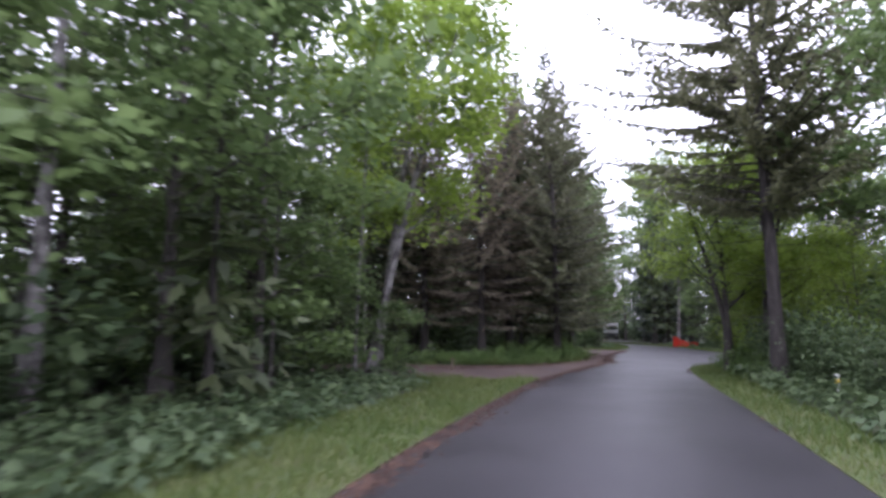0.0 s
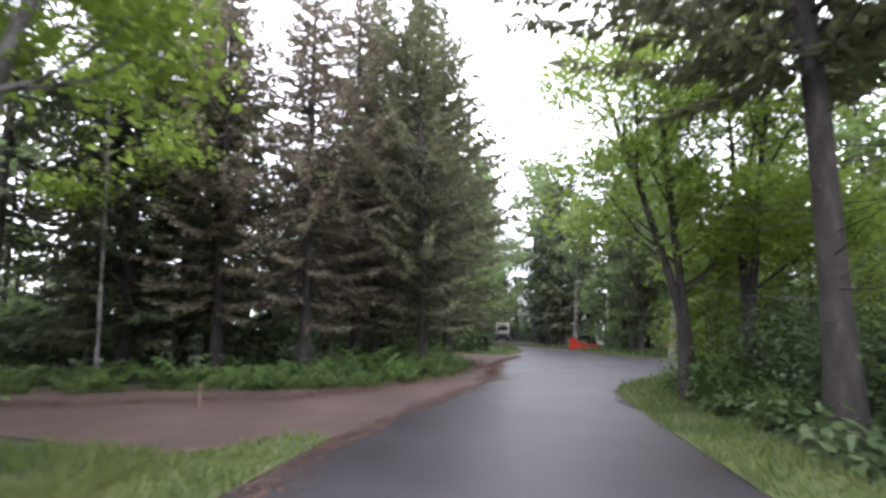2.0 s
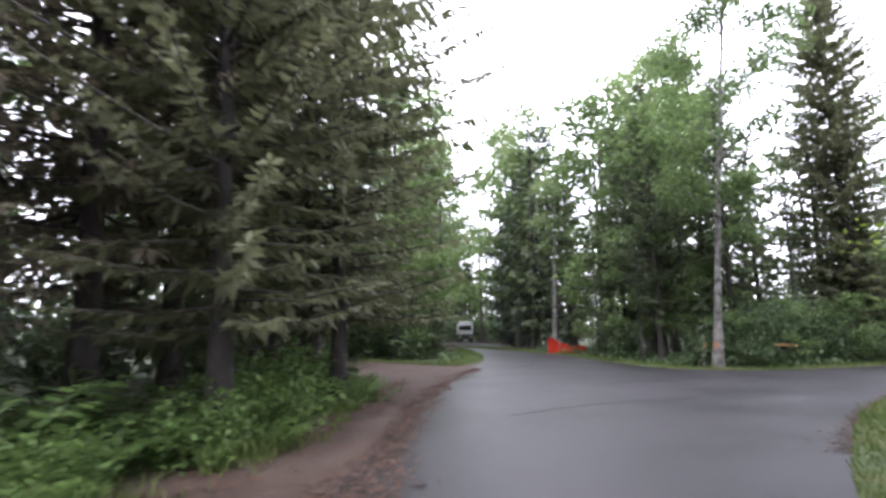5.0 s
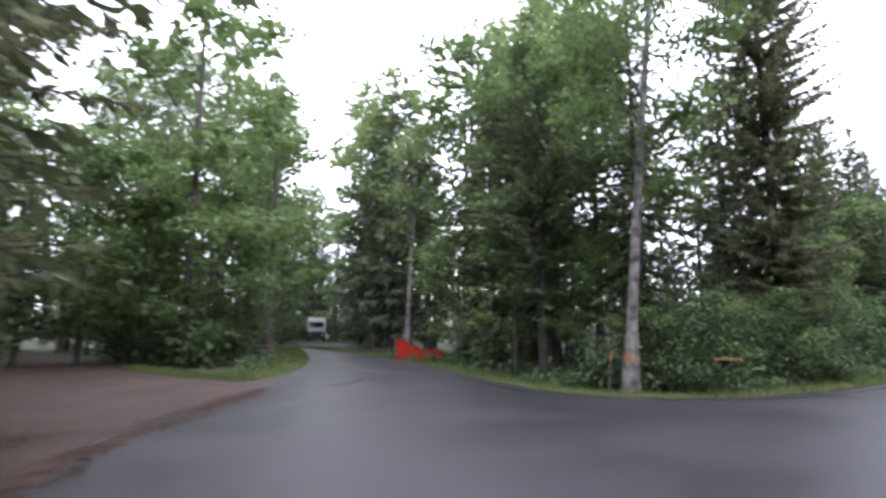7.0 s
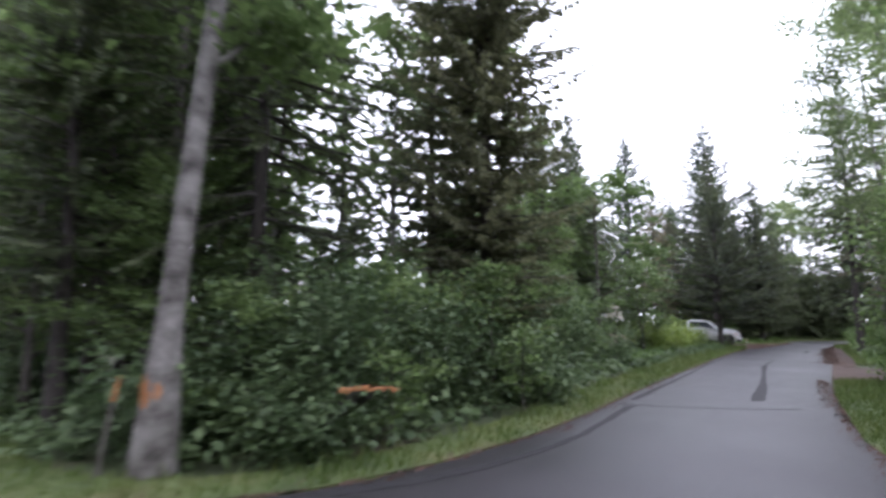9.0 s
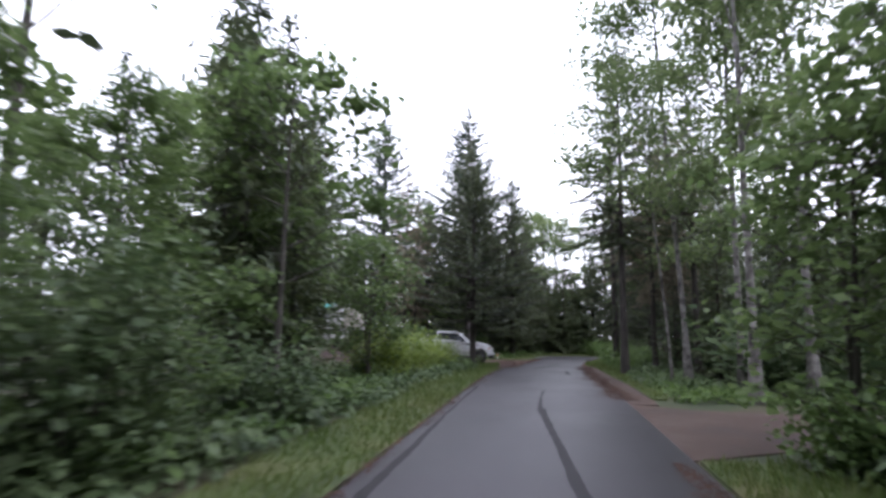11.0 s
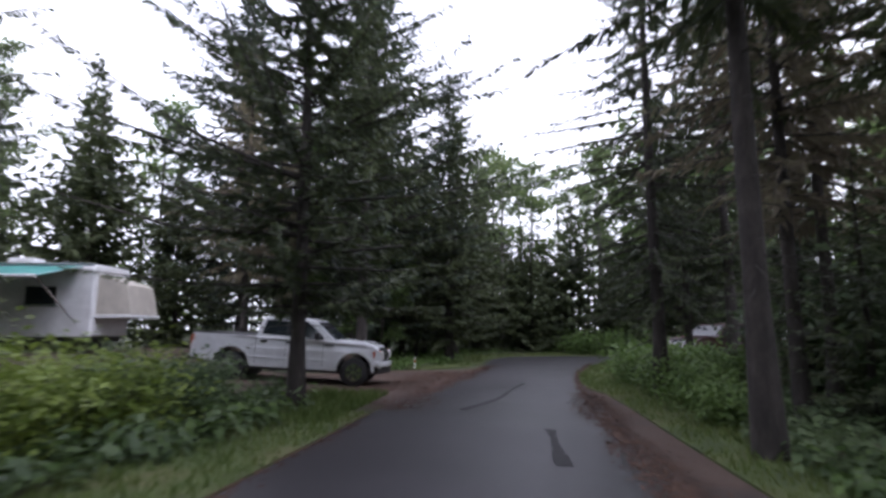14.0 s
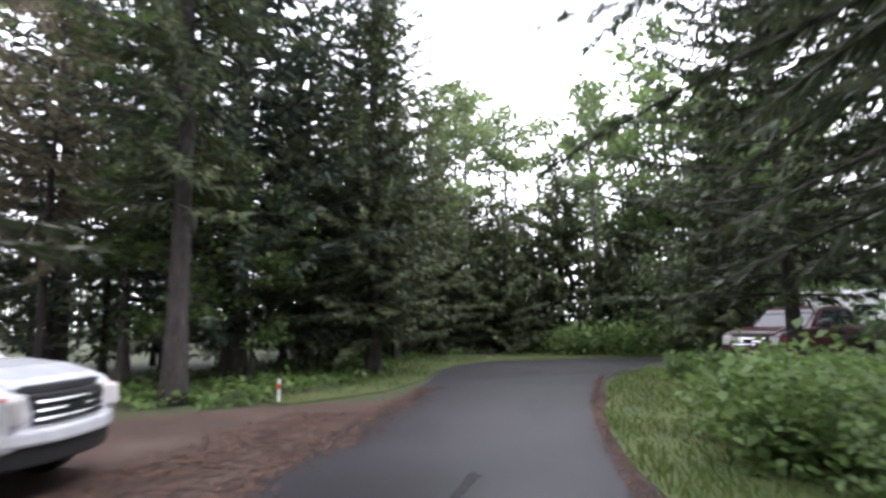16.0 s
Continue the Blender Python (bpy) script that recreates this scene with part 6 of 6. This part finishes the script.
def trailer(name, m, length, label, awning=False, tent_end=False):
    """A box camping trailer; its long sides face -x and +x, its end faces -y."""
    van = root(name, m)
    w, h0, h1 = 2.35, 0.55, 3.05
    outline = [(-w / 2, h0), (-w / 2, h1 - 0.16), (-w / 2 + 0.16, h1), (w / 2 - 0.16, h1), (w / 2, h1 - 0.16), (w / 2, h0)]
    part("shell", slab(outline, 0, length, 0.06), SHELL, van)
    part("roof_trim", box(w * 0.96, length * 0.98, 0.05, (0, length / 2, h1 + 0.02), 0.015), CHROME, van, "bright roof edging")
    part("air_conditioner", box(0.70, 0.95, 0.28, (0, length * 0.45, h1 + 0.18), 0.07), SHELL, van, "white rooftop air conditioner")
    part("roof_vent", box(0.40, 0.40, 0.12, (0, length * 0.75, h1 + 0.10), 0.04), SHELL, van, "small white roof vent")
    part("skirt", box(w * 0.94, length * 0.94, 0.24, (0, length / 2, 0.46), 0.03), BLACK_PLASTIC, van, "dark lower skirt")
    for y in (length * 0.25, length * 0.72):
        pane = part("window", box(0.03, 1.05, 0.62, (-w / 2 - 0.012, y, 1.95), 0.01), GLASS, van, "dark side window")
        part("window_frame", box(0.02, 1.15, 0.06, (-w / 2 - 0.02, y, 1.60), 0.008), CHROME, pane)
    door = part("door", box(0.04, 0.68, 1.85, (-w / 2 - 0.012, length * 0.49, 1.55), 0.02), SHELL, van, "white entrance door")
    part("handle", box(0.03, 0.05, 0.14, (-w / 2 - 0.045, length * 0.49 + 0.26, 1.5), 0.01), BLACK_PLASTIC, door)
    part("end_window", box(1.2, 0.03, 0.5, (0, -0.012, 2.25), 0.01), GLASS if not tent_end else SHELL, van)
    for sg in (-1, 1):
        for y in (length * 0.52, length * 0.66):
            bm = drum(0.34, 0.22, (y, 0, 0.34), 24)
            bmesh.ops.rotate(bm, verts=bm.verts[:], cent=(0, 0, 0), matrix=Matrix.Rotation(math.pi / 2, 3, "Z"))
            bmesh.ops.translate(bm, verts=bm.verts[:], vec=(sg * (w / 2 - 0.14), 0, 0))
            part("wheel", bm, RUBBER, van, "black trailer tyre")
    part("tongue", box(0.12, 1.3, 0.10, (0, length + 0.6, 0.5), 0.02), BLACK_PLASTIC, van, "black tow bar")
    part("jack", box(0.08, 0.08, 0.5, (0, length + 1.1, 0.25), 0.01), BLACK_PLASTIC, van)
    part("jack", box(0.08, 0.08, 0.5, (0, 0.3, 0.25), 0.01), BLACK_PLASTIC, van)
    if awning:
        cloth = slab([(-w / 2 - 2.3, 2.42), (-w / 2 - 2.28, 2.45), (-w / 2, 2.97), (-w / 2, 2.94)], length * 0.06, length * 0.86)
        part("awning", cloth, AWNING, van, "sloping teal striped awning")
        part("awning_roller", drum(0.06, length * 0.80, (-w / 2 - 2.3, length * 0.46, 2.42), 12), SHELL, van, "white awning roller")
        for y in (length * 0.07, length * 0.85):
            part("awning_arm", box(0.05, 0.05, 2.75, (-w / 2 - 1.14, y, 1.72), 0.01, (0, -57, 0)), CHROME, van)
            part("awning_edge", box(2.36, 0.03, 0.05, (-w / 2 - 1.15, y - 0.02, 2.69), 0.008, (0, -13, 0)), SHELL, van)
    if tent_end:
        bunk = part("bunk_floor", box(2.1, 1.25, 0.12, (0.05, -0.62, 1.25), 0.03), SHELL, van, "fold-out bunk floor")
        bm = bmesh.new()
        lo = [bm.verts.new(c) for c in ((-0.95, -0.02, 1.32), (1.05, -0.02, 1.32), (1.05, -1.2, 1.32), (-0.95, -1.2, 1.32))]
        hi = [bm.verts.new(c) for c in ((-0.92, -0.02, 2.72), (1.02, -0.02, 2.72), (0.95, -1.0, 2.35), (-0.85, -1.0, 2.35))]
        bm.faces.new(hi)
        for k in range(4):
            bm.faces.new((lo[k], lo[(k + 1) % 4], hi[(k + 1) % 4], hi[k]))
        bmesh.ops.subdivide_edges(bm, edges=bm.edges[:], cuts=3, use_grid_fill=True)
        for v in bm.verts:
            v.co += Vector((0, 0.05 * noise.noise(v.co * 3.1), 0.05 * noise.noise(v.co * 2.3)))
        part("bunk_canvas", bm, CANVAS, bunk, "slack beige canvas bunk end")
    return tagged(van, label, "camping trailer")


bank = tagged(new("campsite_bank", bpy.data.meshes.new("campsite_bank")), "low gravel bank under the camping trailer", "bank", kind="structure")
bm = bmesh.new()
BANK = [(43.6, 0.0), (44.3, 0.12), (45.1, 0.70), (45.6, 0.78), (49.2, 0.78), (50.2, 0.55), (52.0, 0.0)]
rows = [[bm.verts.new((x, y, z * k)) for x, k in ((66.6, 0.02), (69.0, 1.0), (80.5, 1.0), (82.6, 0.02))] for y, z in BANK]
for low_row, high_row in zip(rows, rows[1:]):
    for k in range(3):
        bm.faces.new((low_row[k], low_row[k + 1], high_row[k + 1], high_row[k]))
bm.to_mesh(bank.data)
bm.free()
bank.data.materials.append(GRAVEL)
trailer("camping_trailer", pose(74.9, 47.1, 0.80, 0, 0, 4), 7.2, "white camping trailer with teal awning and canvas bunk", True, True)
trailer("camping_trailer", pose(98.4, 8.6, 0.1, 0, 0, -22), 6.0, "white camping trailer half hidden among trees")


def motorhome(m):
    """A motorhome seen from its front, which faces -y."""
    van = root("motorhome", m)
    w = 2.5
    part("body", slab([(-w / 2, 1.35), (-w / 2, 3.15), (-w / 2 + 0.2, 3.35), (w / 2 - 0.2, 3.35), (w / 2, 3.15), (w / 2, 1.35)], 0, 8.0, 0.10), SHELL, van)
    # Black colour puts the shade on the lower half into the material.
    part("lower_body", box(w * 0.98, 7.9, 0.95, (0, 4.0, 0.92), 0.06), BLACK_PLASTIC, van, "lower body in black that stands in for shade")
    part("windshield", box(1.9, 0.05, 0.75, (0, -0.03, 2.35), 0.02), GLASS, van, "wide dark front window")
    part("grille", box(1.2, 0.06, 0.35, (0, -0.03, 0.95), 0.02), BLACK_PLASTIC, van, "black grille")
    part("bumper", box(2.4, 0.2, 0.25, (0, -0.05, 0.55), 0.04), BLACK_PLASTIC, van)
    for sg in (-1, 1):
        part("headlight", box(0.3, 0.05, 0.2, (sg * 0.9, -0.04, 0.95), 0.03), LAMP_CLEAR, van)
        part("mirror", box(0.22, 0.12, 0.4, (sg * 1.4, 0.2, 1.9), 0.04), BLACK_PLASTIC, van)
        for y in (1.0, 5.6):
            bm = drum(0.42, 0.26, (y, 0, 0.42), 24)
            bmesh.ops.rotate(bm, verts=bm.verts[:], cent=(0, 0, 0), matrix=Matrix.Rotation(math.pi / 2, 3, "Z"))
            bmesh.ops.translate(bm, verts=bm.verts[:], vec=(sg * 1.08, 0, 0))
            part("wheel", bm, RUBBER, van)
    return tagged(van, "white motorhome with dark lower half on the road", "motorhome")


motorhome(pose(47.0, 108.0, 0.035, 0, 0, -22))


# ---- small things ----
def red_fence():
    """A sagging length of red plastic fence between short stakes."""
    fence = root("plastic_fence", pose(30.85, 58.2, 0.0, 0, 0, -76))
    bm = bmesh.new()
    n, rows = 26, 6
    grid = []
    for k in range(n + 1):
        s = k / n
        top = max(0.46, 1.10 - 0.95 * s + 0.05 * math.sin(11 * s)) + 0.05 * math.sin(17 * s)
        grid.append([bm.verts.new((3.5 * s, 0.12 * math.sin(7 * s) + 0.10 * (j / rows - 0.5) * math.sin(5 * s), 0.03 + 0.10 * s + top * j / rows)) for j in range(rows + 1)])
    for k in range(n):
        for j in range(rows):
            bm.faces.new((grid[k][j], grid[k + 1][j], grid[k + 1][j + 1], grid[k][j + 1]))
    bmesh.ops.solidify(bm, geom=bm.faces[:], thickness=0.02)
    part("netting", bm, RED_MESH, fence, "sagging red orange plastic netting", True)
    for x, h in ((0.05, 1.2), (1.2, 0.9), (2.35, 0.68), (3.45, 0.66)):
        part("stake", box(0.04, 0.04, h + 0.1, (x, -0.05, h / 2 - 0.05), 0.008), WOOD, fence, "thin wooden stake")
    tagged(fence, "sagging red orange plastic fence in the grass", "fence")


red_fence()


def marker_post(x, y, h, material, label, band=None):
    post = root("marker_post", pose(x, y, 0.03))
    part("post", box(0.07, 0.06, h + 0.1, (0, 0, h / 2 - 0.05), 0.012), material, post)
    part("cap", box(0.085, 0.075, 0.03, (0, 0, h), 0.008), material, post)
    if band:
        part("band", box(0.078, 0.068, 0.10, (0, 0, h * 0.72), 0.004), band, post, "bright reflector band")
    tagged(post, label, "post")


marker_post(9.0, 13.4, 0.55, WHITE_POST, "short white marker post with yellow band", YELLOW_BAND)
marker_post(78.5, 36.38, 0.46, WHITE_POST, "short white marker post with red band", LAMP_RED)
marker_post(20.7, 59.2, 0.60, WHITE_POST, "short white campsite marker post")
marker_post(1.3, 24.7, 0.50, WOOD, "short dark wooden marker post")
marker_post(18.2, 62.5, 0.9, WOOD, "weathered wooden campsite post")


def picnic_table(x, y, turn):
    table = root("picnic_table", pose(x, y, 0.05, 0, 0, turn))
    for k in range(4):
        part("top_plank", box(1.8, 0.17, 0.04, (0, -0.27 + 0.18 * k, 0.75), 0.006), WOOD, table)
    for sg in (-1, 1):
        part("bench_plank", box(1.8, 0.26, 0.04, (0, sg * 0.72, 0.45), 0.006), WOOD, table)
        part("crossbar", box(0.05, 1.5, 0.09, (sg * 0.65, 0, 0.39), 0.006), WOOD, table)
        for ss in (-1, 1):
            part("leg", box(0.05, 0.09, 0.86, (sg * 0.65, ss * 0.36, 0.36), 0.006, (ss * 24, 0, 0)), WOOD, table)
    tagged(table, "weathered brown wooden picnic table on the island", "picnic table")


picnic_table(24.6, 62.4, 30)


def fallen_log():
    log = root("fallen_log", pose(28.55, 38.25, 0.0, 0, 0, -8))
    acc = Acc()
    rng = np.random.default_rng(9)
    acc.tube(bent(rng, (0.05, 0.06, 0.86), (0.35, 0.9, -0.36), 2.7, -0.1, 8, 0.03), np.linspace(0.10, 0.12, 9), 10)
    child("bole", acc.mesh("bole", BARK_SPRUCE, True), log)
    for k in range(7):
        piece = box(0.13 + 0.04 * (k % 3), 0.03, 0.062 - 0.022 * (k % 2) - 0.004 * k, (-0.34 + 0.12 * k, 0.03 - 0.02 * k, 0.90 - 0.008 * k + 0.012 * (k % 3)), 0.008, (3, 9 - 5 * (k % 4), -20 + 3 * k))
        part("splinter", piece, FRESH_WOOD, log, "fresh orange split wood")
    tagged(log, "broken fallen log with fresh orange split wood", "log")


fallen_log()


def broken_stick():
    stub = root("broken_sapling", pose(26.7, 40.4, 0.05))
    rng = np.random.default_rng(3)
    path = bent(rng, (0, 0, -0.1), (0.12, 0.05, 1), 1.15, 0.0, 8, 0.05)
    stem, split = Acc(), Acc()
    stem.tube(path[:7], np.linspace(0.034, 0.026, 7), 7)
    split.tube(path[6:], np.array([0.028, 0.024, 0.006]), 7)
    child("stem", stem.mesh("stem", BARK_GREY, True), stub)
    child("split_end", split.mesh("split_end", FRESH_WOOD), stub, "fresh orange split end")
    tagged(stub, "snapped sapling stub with split orange end beside the birch", "broken sapling")


broken_stick()
